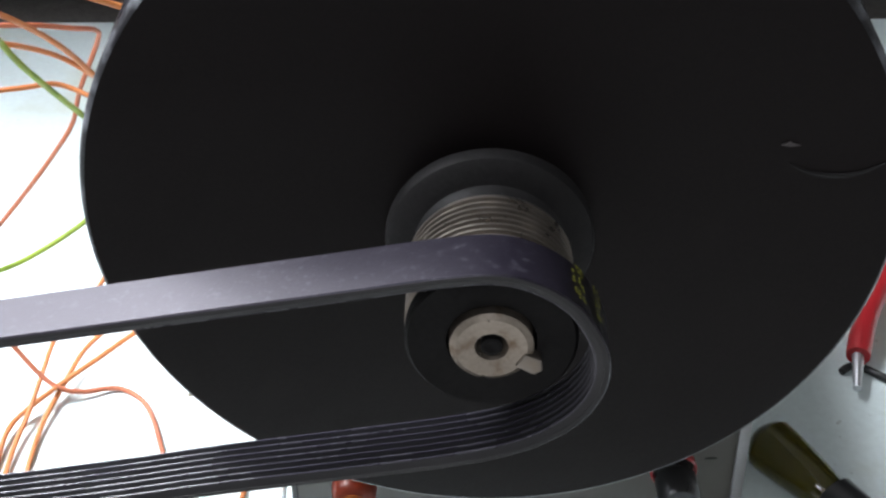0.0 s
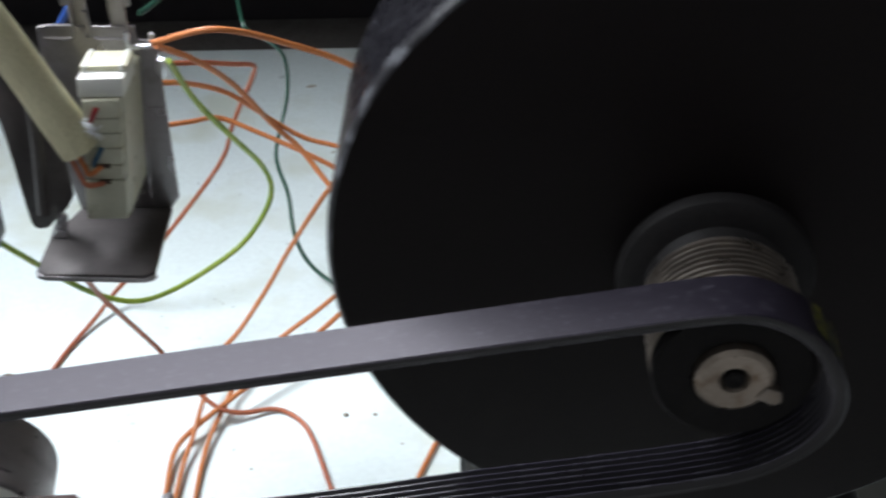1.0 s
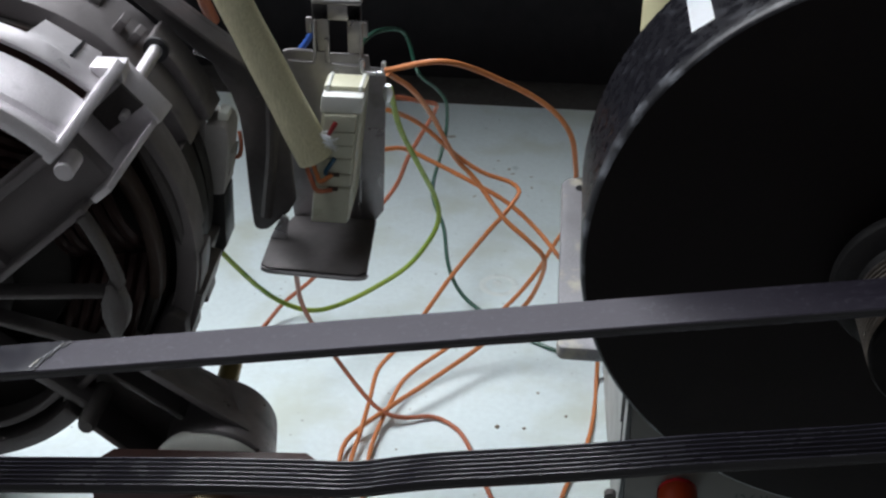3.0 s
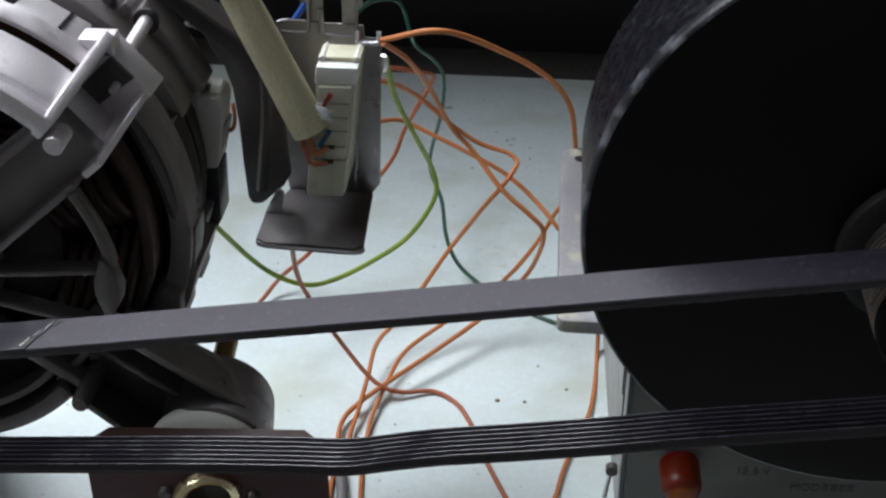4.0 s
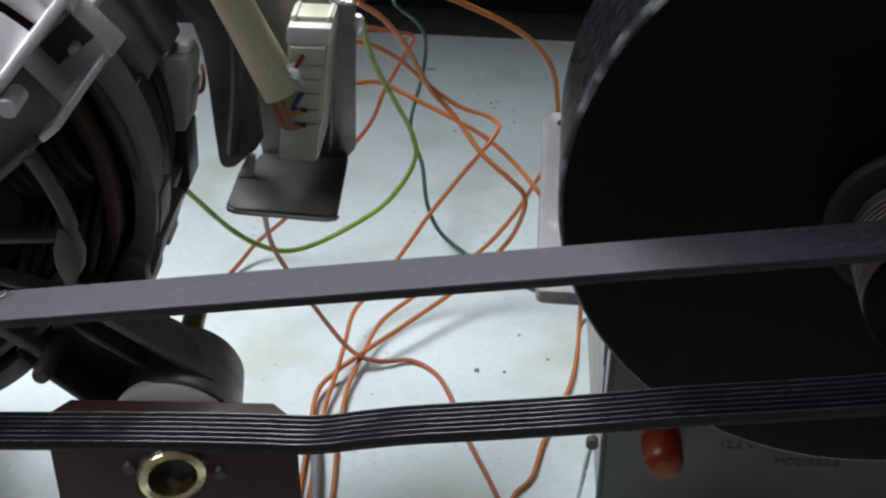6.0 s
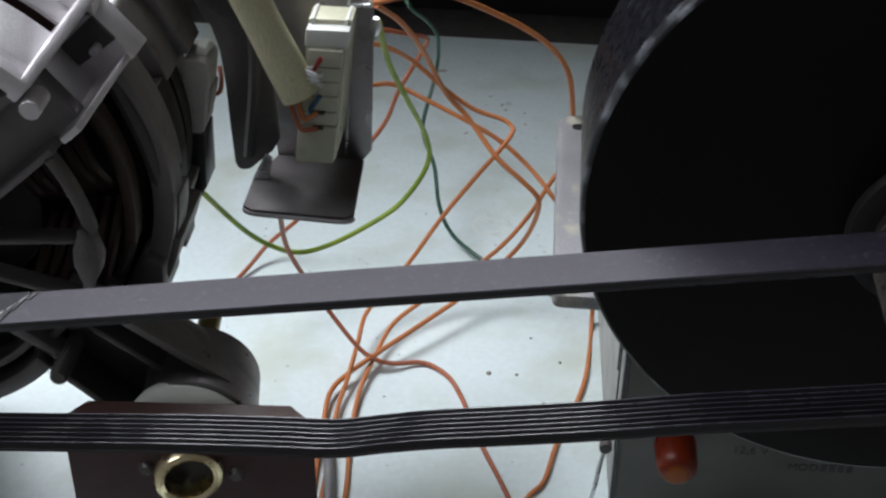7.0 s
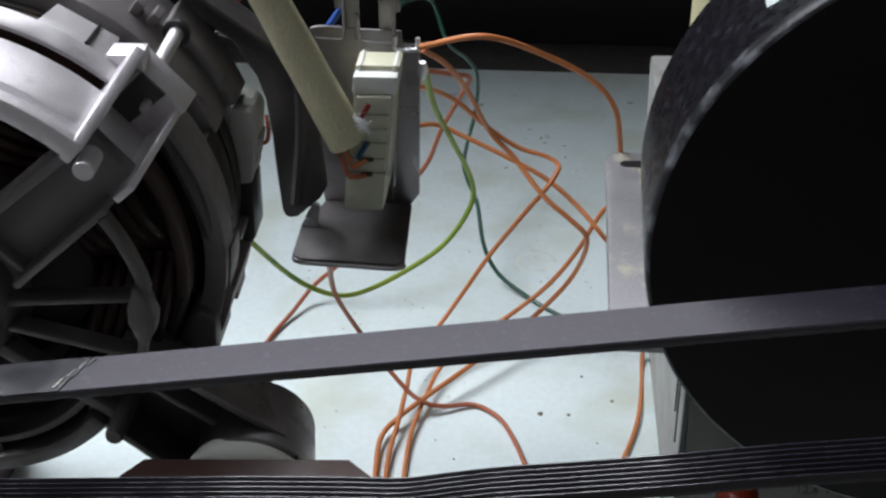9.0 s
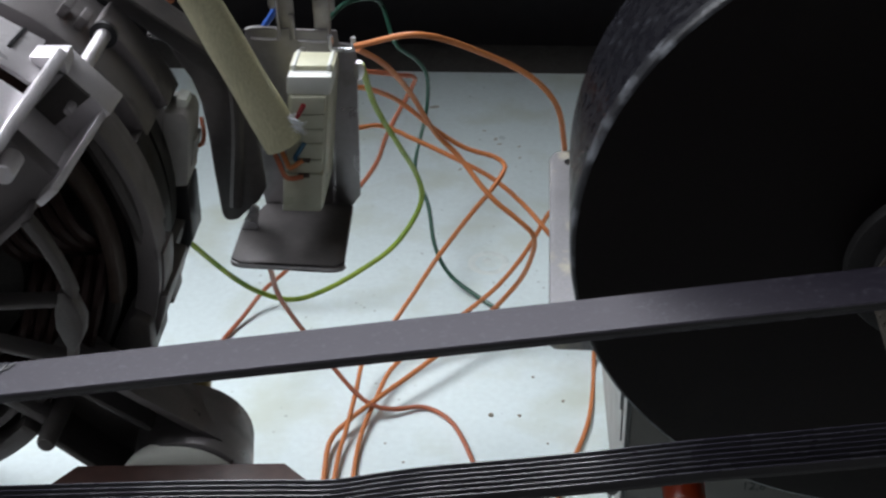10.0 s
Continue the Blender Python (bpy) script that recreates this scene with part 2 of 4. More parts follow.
def slab(poly, z0, z1, bev=0.0, bm=None):
    """A plate with the outline poly in x and y, from z0 to z1."""
    own = bmesh.new()
    a = [own.verts.new((x, y, z0)) for x, y in poly]
    b = [own.verts.new((x, y, z1)) for x, y in poly]
    own.faces.new(a)
    own.faces.new(b[::-1])
    n = len(poly)
    for i in range(n):
        own.faces.new((a[i], b[i], b[(i + 1) % n], a[(i + 1) % n]))
    bmesh.ops.recalc_face_normals(own, faces=own.faces)
    if bev:
        bevel(own, bev)
    return merge(bm, own)


def merge(bm, own):
    if bm is None:
        return own
    me = bpy.data.meshes.new("joined")
    own.to_mesh(me)
    own.free()
    bm.from_mesh(me)
    bpy.data.meshes.remove(me)
    return bm


def box(x0, x1, y0, y1, z0, z1, bev=0.0, bm=None):
    return prism([(x0, z0), (x1, z0), (x1, z1), (x0, z1)], y0, y1, bev, bm)


def lathe(profile, at, axis="y", steps=64, bm=None, a0=0.0, a1=360.0):
    """Turn a profile of (radius, place along the axis) round an axis through at."""
    own = bmesh.new()
    full = abs(a1 - a0) >= 359.9
    count = steps if full else steps + 1
    rings = []
    for i in range(count):
        a = radians(a0 + (a1 - a0) * i / steps)
        ring = []
        for r, s in profile:
            u, v = r * math.cos(a), r * math.sin(a)
            p = {"y": (u, s, v), "z": (u, v, s), "x": (s, u, v)}[axis]
            ring.append(own.verts.new((p[0] + at[0], p[1] + at[1], p[2] + at[2])))
        rings.append(ring)
    for i in range(steps):
        p, q = rings[i], rings[(i + 1) % count]
        for j in range(len(profile) - 1):
            own.faces.new((p[j], p[j + 1], q[j + 1], q[j]))
    if not full:
        own.faces.new(rings[0])
        own.faces.new(rings[-1][::-1])
    bmesh.ops.remove_doubles(own, verts=own.verts, dist=1e-6)
    bmesh.ops.recalc_face_normals(own, faces=own.faces)
    return merge(bm, own)


def band(r0, r1, y0, y1, a0, a1, at, bm=None, bev=0.0008, steps=40):
    """A piece of a ring round the y axis."""
    own = lathe([(r0, y0), (r1, y0), (r1, y1), (r0, y1), (r0, y0)], at, "y", steps, None, a0, a1)
    if bev and abs(a1 - a0) < 359:
        bevel(own, bev, 2)
    return merge(bm, own)


def spline(points, step=0.004):
    """A smooth line through the points."""
    pts = [Vector(p) for p in points]
    ext = [2 * pts[0] - pts[1]] + pts + [2 * pts[-1] - pts[-2]]
    out = []
    for i in range(1, len(ext) - 2):
        p0, p1, p2, p3 = ext[i - 1:i + 3]
        n = max(2, int((p2 - p1).length / step))
        for k in range(n):
            t = k / n
            out.append(0.5 * (2 * p1 + (p2 - p0) * t + (2 * p0 - 5 * p1 + 4 * p2 - p3) * t * t + (3 * p1 - p0 - 3 * p2 + p3) * t ** 3))
    out.append(pts[-1])
    return out


def tube(points, radius, sides=10, step=0.004, bm=None, smooth_line=True):
    """A round wire along a line; radius may be a function of how far along it is, 0 to 1."""
    line = spline(points, step) if smooth_line else [Vector(p) for p in points]
    own = bmesh.new()
    up = Vector((0.3, 0.2, 0.93)).normalized()
    rings = []
    for i, p in enumerate(line):
        d = (line[min(i + 1, len(line) - 1)] - line[max(i - 1, 0)]).normalized()
        side = d.cross(up)
        side = side.normalized() if side.length > 1e-4 else Vector((1, 0, 0))
        up = side.cross(d).normalized()
        r = radius(i / (len(line) - 1)) if callable(radius) else radius
        rings.append([own.verts.new(p + r * (math.cos(2 * math.pi * k / sides) * side + math.sin(2 * math.pi * k / sides) * up)) for k in range(sides)])
    for p, q in zip(rings, rings[1:]):
        for k in range(sides):
            own.faces.new((p[k], p[(k + 1) % sides], q[(k + 1) % sides], q[k]))
    own.faces.new(rings[0][::-1])
    own.faces.new(rings[-1])
    return merge(bm, own)


def beam(p, q, w, y0, y1, bev=0.0012, bm=None, w2=None):
    """A bar in a plane across the y axis, from (x, z) p to q, w wide at p and w2 at q."""
    w2 = w if w2 is None else w2
    d = Vector((q[0] - p[0], q[1] - p[1])).normalized()
    n = Vector((-d.y, d.x))
    poly = [(p[0] + n.x * w / 2, p[1] + n.y * w / 2), (p[0] - n.x * w / 2, p[1] - n.y * w / 2),
            (q[0] - n.x * w2 / 2, q[1] - n.y * w2 / 2), (q[0] + n.x * w2 / 2, q[1] + n.y * w2 / 2)]
    return prism(poly, y0, y1, bev, bm)


# ---- room and bench ----
def structure(name, bm, mat, label, category):
    return tagged(part(name, bm, mat, None, "", smooth=False), label, category, "", "structure")


structure("floor", box(-3, 3, -3, 3, -0.95, -0.90), WALL, "plain grey floor of the workshop", "floor")
structure("ceiling", box(-3, 3, -3, 3, 2.6, 2.65), WALL, "plain pale ceiling of the workshop", "ceiling")
structure("wall_north", box(-3, 3, 3.0, 3.1, -0.9, 2.6), WALL, "plain painted workshop wall", "wall")
structure("wall_south", box(-3, 3, -3.1, -3.0, -0.9, 2.6), WALL, "plain painted workshop wall", "wall")
structure("wall_west", box(-3.1, -3.0, -3, 3, -0.9, 2.6), WALL, "plain painted workshop wall", "wall")
structure("wall_east", box(3.0, 3.1, -3, 3, -0.9, 2.6), WALL, "plain painted workshop wall", "wall")

bench = thing("workbench", (-0.1, 0.2, -0.9), "pale blue-white laminate workbench top, slightly stained", "workbench")
part("tabletop", box(-1.0, 0.9, -0.07, 0.62, -0.03, 0.0, 0.003), TABLE, bench)
for lx in (-0.95, 0.85):
    for ly in (-0.03, 0.57):
        part("leg", box(lx - 0.025, lx + 0.025, ly - 0.025, ly + 0.025, -0.9, -0.03, 0.002), SHEETDARK, bench)

cabinet = thing("cabinet", (-0.1, 0.9, -0.9), "black cabinet standing behind the workbench", "cabinet")
part("body", box(-1.2, 1.0, 0.70, 1.10, -0.9, 0.50, 0.004), DARK, cabinet)
# Unseen board, added to hold lamp light off the rear bench.
part("shelf", box(-1.2, 1.0, 0.44, 0.70, 0.48, 0.50, 0.003), DARK, cabinet, "unseen black board added to shade the rear bench")
part("ledge", box(-1.2, 1.0, 0.63, 0.70, -0.06, -0.015, 0.003), LEDGE, cabinet, "dark brown-grey ledge")

# ---- flywheel ----
AX, AZ = 0.0, 0.2558
WR, WD = 0.1121, 0.060
C = (AX, 0.0, AZ)
CW = (0.0001, 0.0, 0.2541)
LEAN = Matrix.Rotation(radians(1.9), 3, "X")


def leaning_turn(profile):
    bm_ = lathe(profile, CW, steps=128)
    bmesh.ops.rotate(bm_, verts=bm_.verts, cent=CW, matrix=LEAN)
    return bm_


wheel = thing("flywheel", (0.0, 0.02, 0.1420), "heavy black lacquered flywheel with scuffed rim", "flywheel")
part("disc", leaning_turn([(0.0, 0.0), (0.030, 0.0), (0.097, 0.0), (0.1060, 0.0001), (0.1103, 0.0003)]), BLACK, wheel)
part("rim_edge", leaning_turn([(0.1103, 0.0003), (0.1111, 0.0007), (0.1116, 0.0014), (0.1120, 0.0025), (WR, 0.0040), (WR, 0.0060)]), EDGE, wheel, "scuffed grey-worn front edge")
part("rim", leaning_turn([(WR, 0.0060), (WR, WD - 0.004), (WR - 0.004, WD), (0.0, WD)]), RIM, wheel, "scratched glossy black rim")
# The ring's lighter tone puts the light on its top into the colour.
part("hub_ring", lathe([(0.0200, 0.001), (0.0205, -0.0055), (0.0272, -0.0060), (0.0281, -0.0070), (0.0281, -0.0094), (0.0275, -0.0108), (0.0264, -0.0114), (0.0235, -0.0122), (0.0205, -0.0128), (0.0190, -0.0150), (0.0, -0.0150)], C), HUBPALE, wheel, "raised black hub ring, lightened as if lit")
a = radians(134)
ca, sa = math.cos(a), math.sin(a)
lab = bmesh.new()
lv = []
for da, yy in ((2.4, 0.0437), (-2.1, 0.0398), (-2.6, 0.0157), (2.1, 0.0179)):
    aa = a + radians(da)
    lv.append(lab.verts.new((CW[0] + (WR + 0.0004) * math.cos(aa), yy, CW[2] + (WR + 0.0004) * math.sin(aa))))
lab.faces.new(lv)
bmesh.ops.solidify(lab, geom=lab.faces[:], thickness=0.0003)
bmesh.ops.rotate(lab, verts=lab.verts, cent=CW, matrix=LEAN)
part("sticker", lab, WHITE, wheel, "small white reflective sticker")
part("scuff", prism([(0.0758, 0.2809), (0.0775, 0.2817), (0.0783, 0.2822), (0.0790, 0.2815), (0.0812, 0.2808), (0.0785, 0.2804)], -0.0013, 0.0), SHEETDARK, wheel, "bare metal scuff mark")

part("scratch", tube([(0.079, -0.0008, 0.2750), (0.084, -0.0007, 0.2722), (0.092, -0.0007, 0.2710), (0.099, -0.0007, 0.2722), (0.104, -0.0008, 0.2750)], lambda s_: 0.0003 + 0.0005 * math.sin(3.14 * s_), 6, 0.002), HUBPALE, wheel, "faint curved scratch")

prof = [(0.0190, -0.018), (0.0212, -0.0182)]
for i in range(11):
    y = -0.0192 - i * 0.00234
    prof += [(0.0216, y), (0.0216, y - 0.0008), (0.0190, y - 0.0013), (0.0190, y - 0.0018)]
prof += [(0.0212, -0.0462), (0.0150, -0.0464)]
pulley = part("pulley", lathe(prof, C, steps=72), STEEL, wheel, "grooved bare steel pulley")
part("pulley_face", lathe([(0.0214, -0.0462), (0.0214, -0.0496), (0.0206, -0.0506), (0.0112, -0.0508), (0.0110, -0.0490)], C), HUB, wheel, "black end face of the pulley")
part("shaft", lathe([(0.0, -0.0480), (0.0027, -0.0500), (0.0042, -0.0530), (0.0088, -0.0536), (0.0103, -0.0526), (0.0103, -0.045)], C), RUSTY, wheel, "bare steel shaft end with centre hole")
# Dark disc set into the lit hole to paint its shade.
part("centre_hole", lathe([(0.0, -0.0524), (0.0018, -0.0532), (0.0027, -0.0529), (0.0027, -0.0500)], C, steps=24), HUB, wheel, "dark disc for the shade in the centre hole")
ka = radians(-26)
kx, kz = math.cos(ka), math.sin(ka)
kp = [(AX + kx * r - kz * w, AZ + kz * r + kx * w) for r, w in ((0.0075, -0.0022), (0.0128, -0.0026), (0.0142, -0.0006), (0.0125, 0.0024), (0.0080, 0.0022))]
part("key", prism(kp, -0.0542, -0.048, 0.0004), STEEL, wheel, "protruding steel shaft key")

# ---- drive belt ----
BY0, BY1 = -0.0566, -0.0402
line_up = [(x, 0.2817 + 0.1699 * x) for x in (-0.34, -0.30, -0.24, -0.18, -0.12, -0.07, -0.035, -0.012)]
loop = line_up + [(0.002, 0.2806), (0.0125, 0.2772), (0.0215, 0.2700), (0.0275, 0.2590), (0.0290, 0.2495), (0.0262, 0.2395), (0.0190, 0.2305), (0.0070, 0.2232), (-0.010, 0.2183),
                  (-0.040, 0.2130), (-0.0712, 0.2078), (-0.100, 0.2022), (-0.1285, 0.1972), (-0.1530, 0.1932), (-0.1690, 0.1898), (-0.1864, 0.1858), (-0.2061, 0.1847), (-0.236, 0.1828),
                  (-0.27, 0.1800), (-0.3075, 0.1768), (-0.34, 0.1742), (-0.365, 0.1725), (-0.382, 0.1735), (-0.3945, 0.1830), (-0.3975, 0.1960), (-0.3915, 0.2085), (-0.380, 0.2150), (-0.36, 0.2190)]


def belt_section():
    """Outline across the belt: place across it, depth inward from the smooth outer face."""
    w = BY1 - BY0
    out = [(0.0004, 0.0), (w - 0.0004, 0.0), (w, 0.0004)]
    inner = []
    n = 7
    for i in range(n):
        s = i * w / n
        inner += [(s + 0.06 * w / n, 0.0016), (s + 0.40 * w / n, 0.0035), (s + 0.60 * w / n, 0.0035), (s + 0.94 * w / n, 0.0016)]
    return out, [(w, 0.0016)] + inner[::-1] + [(0.0, 0.0016), (0.0, 0.0004)]


def sweep_belt(section, closed_section):
    pts = [Vector((x, 0, z)) for x, z in loop]
    n = len(pts)
    dense = []
    for i in range(n):
        p0, p1, p2, p3 = pts[i - 1], pts[i], pts[(i + 1) % n], pts[(i + 2) % n]
        k = max(2, int((p2 - p1).length / 0.0025))
        for j in range(k):
            t = j / k
            dense.append(0.5 * (2 * p1 + (p2 - p0) * t + (2 * p0 - 5 * p1 + 4 * p2 - p3) * t * t + (3 * p1 - p0 - 3 * p2 + p3) * t ** 3))
    bm = bmesh.new()
    rings = []
    m = len(dense)
    for i, p in enumerate(dense):
        d = (dense[(i + 1) % m] - dense[i - 1]).normalized()
        inward = Vector((d.z, 0, -d.x))
        rings.append([bm.verts.new(p + inward * h + Vector((0, BY0 + s, 0))) for s, h in section])
    for i in range(m):
        a_, b_ = rings[i], rings[(i + 1) % m]
        for j in range(len(section) - 1):
            bm.faces.new((a_[j], a_[j + 1], b_[j + 1], b_[j]))
    return bm


outer, inner = belt_section()
belt = thing("drive_belt", (-0.18, -0.048, 0.172), "black ribbed rubber drive belt hanging slack on the pulleys", "drive belt")
part("belt_back", sweep_belt([(0.0, 0.0004)] + outer, False), RUBBER, belt, "dusty smooth rubber back")
part("belt_ribs", sweep_belt([outer[-1]] + inner, False), RIBS, belt, "seven glossy black ribs")


# Narrow pale strips paint a highlight along each rib.
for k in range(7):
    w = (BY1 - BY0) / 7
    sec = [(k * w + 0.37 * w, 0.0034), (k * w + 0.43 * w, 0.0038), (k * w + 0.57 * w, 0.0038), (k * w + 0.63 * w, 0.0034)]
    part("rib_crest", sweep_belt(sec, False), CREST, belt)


def on_belt(x, y, lift):
    return (x, y, 0.2817 + 0.1699 * x + lift)


seam = bmesh.new()
for x, y, w, d in ((-0.2835, -0.0425, 0.0010, 0.0024), (-0.2850, -0.0440, 0.0030, 0.0008), (-0.2868, -0.0468, 0.0009, 0.0040), (-0.2882, -0.0492, 0.0028, 0.0008), (-0.2898, -0.0525, 0.0009, 0.0050)):
    q = [on_belt(x + sx * w / 2 + sy * 0.0008, y + sy * d / 2, 0.0004) for sx, sy in ((-1, -1), (1, -1), (1, 1), (-1, 1))]
    seam.faces.new([seam.verts.new(v) for v in q])
# Torn flakes in a pale metal colour that paints the seam's highlight.
flake = bmesh.new()
for x, y, w, d in ((-0.2850, -0.0440, 0.0005, 0.0040), (-0.2878, -0.0480, 0.0006, 0.0030), (-0.2907, -0.0525, 0.0008, 0.0046)):
    q = [on_belt(x - 0.0010 + sx * w / 2 + sy * 0.0010, y + sy * d / 2, 0.0005) for sx, sy in ((-1, -1), (1, -1), (0.4, 1), (-0.6, 1))]
    flake.faces.new([flake.verts.new(v) for v in q])
part("seam_flake", flake, ALU, belt, "torn flakes along the seam, pale as a highlight")
part("seam", seam, BLACKP, belt, "torn dark seam across the belt")
gl = bmesh.new()
q = [on_belt(x, y, 0.0003) for x, y in ((-0.330, -0.0563), (-0.2905, -0.0563), (-0.2845, -0.0405), (-0.330, -0.0405))]
gl.faces.new([gl.verts.new(v) for v in q])
part("polished_patch", gl, SHINY, belt, "polished shiny stretch of belt")
rnd = random.Random(5)
pr = bmesh.new()
for row, a_mid in enumerate((44.0, 26.0)):
    for k in range(10):
        yy = -0.0420 - k * 0.00128
        for piece in range(3):
            if rnd.random() < 0.25:
                continue
            aa0 = radians(a_mid - 4 + piece * 2.9 + rnd.uniform(-0.8, 0.8))
            vs = [pr.verts.new((0.0005 + 0.0281 * math.cos(aa0 + u_), yy + v_, 0.2525 + 0.0281 * math.sin(aa0 + u_))) for u_, v_ in ((0, 0), (rnd.uniform(0.015, 0.045), 0), (0.03, -0.0008), (0, -0.0008))]
            pr.faces.new(vs)
part("printed_marks", pr, YELLOW, belt, "worn yellow printed marks")

# ---- motor ----
MX, MZ = -0.375, 0.195
MC = (MX, 0.0, MZ)


def polar(r, deg):
    return (MX + r * math.cos(radians(deg)), MZ + r * math.sin(radians(deg)))


motor = thing("electric_motor", (-0.375, 0.09, 0.08), "dusty open-frame electric motor with cast aluminium end brackets", "motor")

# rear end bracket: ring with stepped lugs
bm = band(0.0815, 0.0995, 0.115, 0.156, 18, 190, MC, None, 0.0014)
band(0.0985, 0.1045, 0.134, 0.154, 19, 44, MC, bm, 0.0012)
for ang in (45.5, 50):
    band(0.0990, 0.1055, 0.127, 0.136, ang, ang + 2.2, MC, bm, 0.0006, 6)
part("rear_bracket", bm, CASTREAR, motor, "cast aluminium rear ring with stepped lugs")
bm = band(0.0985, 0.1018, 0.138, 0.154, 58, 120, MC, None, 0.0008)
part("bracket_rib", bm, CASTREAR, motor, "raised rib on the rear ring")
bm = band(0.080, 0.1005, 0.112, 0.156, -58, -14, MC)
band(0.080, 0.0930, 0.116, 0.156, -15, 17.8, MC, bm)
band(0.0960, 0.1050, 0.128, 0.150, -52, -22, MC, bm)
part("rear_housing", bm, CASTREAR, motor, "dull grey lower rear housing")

# stator stack and coils
stator = part("stator", lathe([(0.058, 0.085), (0.0885, 0.085), (0.0895, 0.086), (0.0895, 0.134), (0.0885, 0.135), (0.058, 0.135), (0.058, 0.085)], MC, steps=72), IRON, motor, "dark laminated iron stator")
for k in range(7):
    y = 0.090 + k * 0.0064
    part("lamination", lathe([(0.0894, y), (0.0902, y + 0.0003), (0.0902, y + 0.0021), (0.0894, y + 0.0024)], MC, steps=72), IRON, stator)
for y0, y1 in ((0.052, 0.088), (0.132, 0.150)):
    rows = bmesh.new()
    for k in range(9):
        a0 = k * 40 + 4
        for j in range(6):
            r = 0.058 + j * 0.0048
            tube([(MX + r * math.cos(radians(a0 + s)), y0 + 0.016 * (abs(s - 17) / 17) ** 2 + 0.0012 * j, MZ + r * math.sin(radians(a0 + s))) for s in range(0, 36, 5)], 0.0026, 7, 0.006, rows)
    tagged(part("winding", rows, COPPER, motor, "dark red-brown copper winding"), kind="stuff")
part("rear_disc", lathe([(0.020, 0.124), (0.097, 0.124), (0.097, 0.134), (0.020, 0.134), (0.020, 0.124)], MC, steps=64), IRON, motor, "dark rear disc")
part("rotor", lathe([(0.0, 0.060), (0.030, 0.060), (0.052, 0.066), (0.054, 0.080), (0.054, 0.145)], MC), IRON, motor)
bm = bmesh.new()
for a0, a1, r in ((42, -6, 0.0965), (-8, -44, 0.0975)):
    tube([(MX + r * math.cos(radians(a)), 0.082 - 0.004 * math.sin(radians(a * 5)), MZ + r * math.sin(radians(a))) for a in np.linspace(a0, a1, 9)], 0.0034, 8, 0.004, bm)
tube([(MX + 0.0865 * math.cos(radians(a)), 0.075, MZ + 0.0865 * math.sin(radians(a))) for a in np.linspace(44, -40, 14)], 0.0030, 8, 0.004, bm)
part("insulation", bm, CASTDULL, motor, "dark insulating sleeve round the coils")
part("coil_tape", band(0.0850, 0.0905, 0.0660, 0.0770, -12, 40, MC, None, 0.0020), TAPE, motor, "rust-brown coil tape")
# Thin dark sheet filling the space behind the lower spokes.
part("spoke_backing", band(0.0300, 0.0770, 0.0490, 0.0515, -150, -48, MC, None, 0.0005), IRON, motor, "dark sheet behind the lower spokes")
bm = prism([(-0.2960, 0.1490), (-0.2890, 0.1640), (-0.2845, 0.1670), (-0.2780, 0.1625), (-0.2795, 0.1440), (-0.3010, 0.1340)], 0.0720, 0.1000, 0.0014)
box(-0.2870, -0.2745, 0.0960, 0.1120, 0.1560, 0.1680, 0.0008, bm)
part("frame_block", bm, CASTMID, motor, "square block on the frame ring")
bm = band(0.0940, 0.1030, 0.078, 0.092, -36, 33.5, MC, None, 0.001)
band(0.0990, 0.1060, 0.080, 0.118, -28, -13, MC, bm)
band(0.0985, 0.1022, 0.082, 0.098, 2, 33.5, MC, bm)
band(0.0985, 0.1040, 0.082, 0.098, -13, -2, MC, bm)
# Added dark filler: keeps the bright bench from showing through the frame gap.
part("gap_filler", band(0.0880, 0.0985, 0.0900, 0.1180, -50, 20, MC, None, 0.0004), IRON, motor, "added dark ring closing the gap behind the frame")
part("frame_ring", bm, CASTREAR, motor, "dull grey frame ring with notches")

# front end bracket
prof = [(0.1000, 0.0215), (0.1050, 0.0203), (0.1078, 0.0212), (0.1085, 0.0235), (0.1080, 0.0262), (0.1052, 0.0280), (0.1050, 0.0298), (0.1076, 0.0312), (0.1084, 0.0340), (0.1090, 0.0535), (0.1084, 0.0552), (0.1064, 0.0556), (0.0980, 0.0556), (0.1000, 0.0300), (0.1000, 0.0215)]
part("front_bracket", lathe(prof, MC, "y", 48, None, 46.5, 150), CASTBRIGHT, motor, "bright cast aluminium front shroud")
# Dark sheet under the open groove, coloured to paint its shade.
part("bracket_groove", band(0.0860, 0.0900, 0.0550, 0.0680, 40.0, 150, MC, None, 0), COPPER, motor, "dark red-brown sheet for the shade in the groove")
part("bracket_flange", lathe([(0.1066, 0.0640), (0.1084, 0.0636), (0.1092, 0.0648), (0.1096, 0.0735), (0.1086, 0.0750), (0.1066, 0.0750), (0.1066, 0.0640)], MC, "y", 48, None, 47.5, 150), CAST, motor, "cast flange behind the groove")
# Second dark sheet, so that no lit wall shows through the groove.
part("groove_shade", band(0.0860, 0.1066, 0.0742, 0.0752, 47.0, 150, MC, None, 0), COPPER, motor, "dark sheet closing the groove as shade")
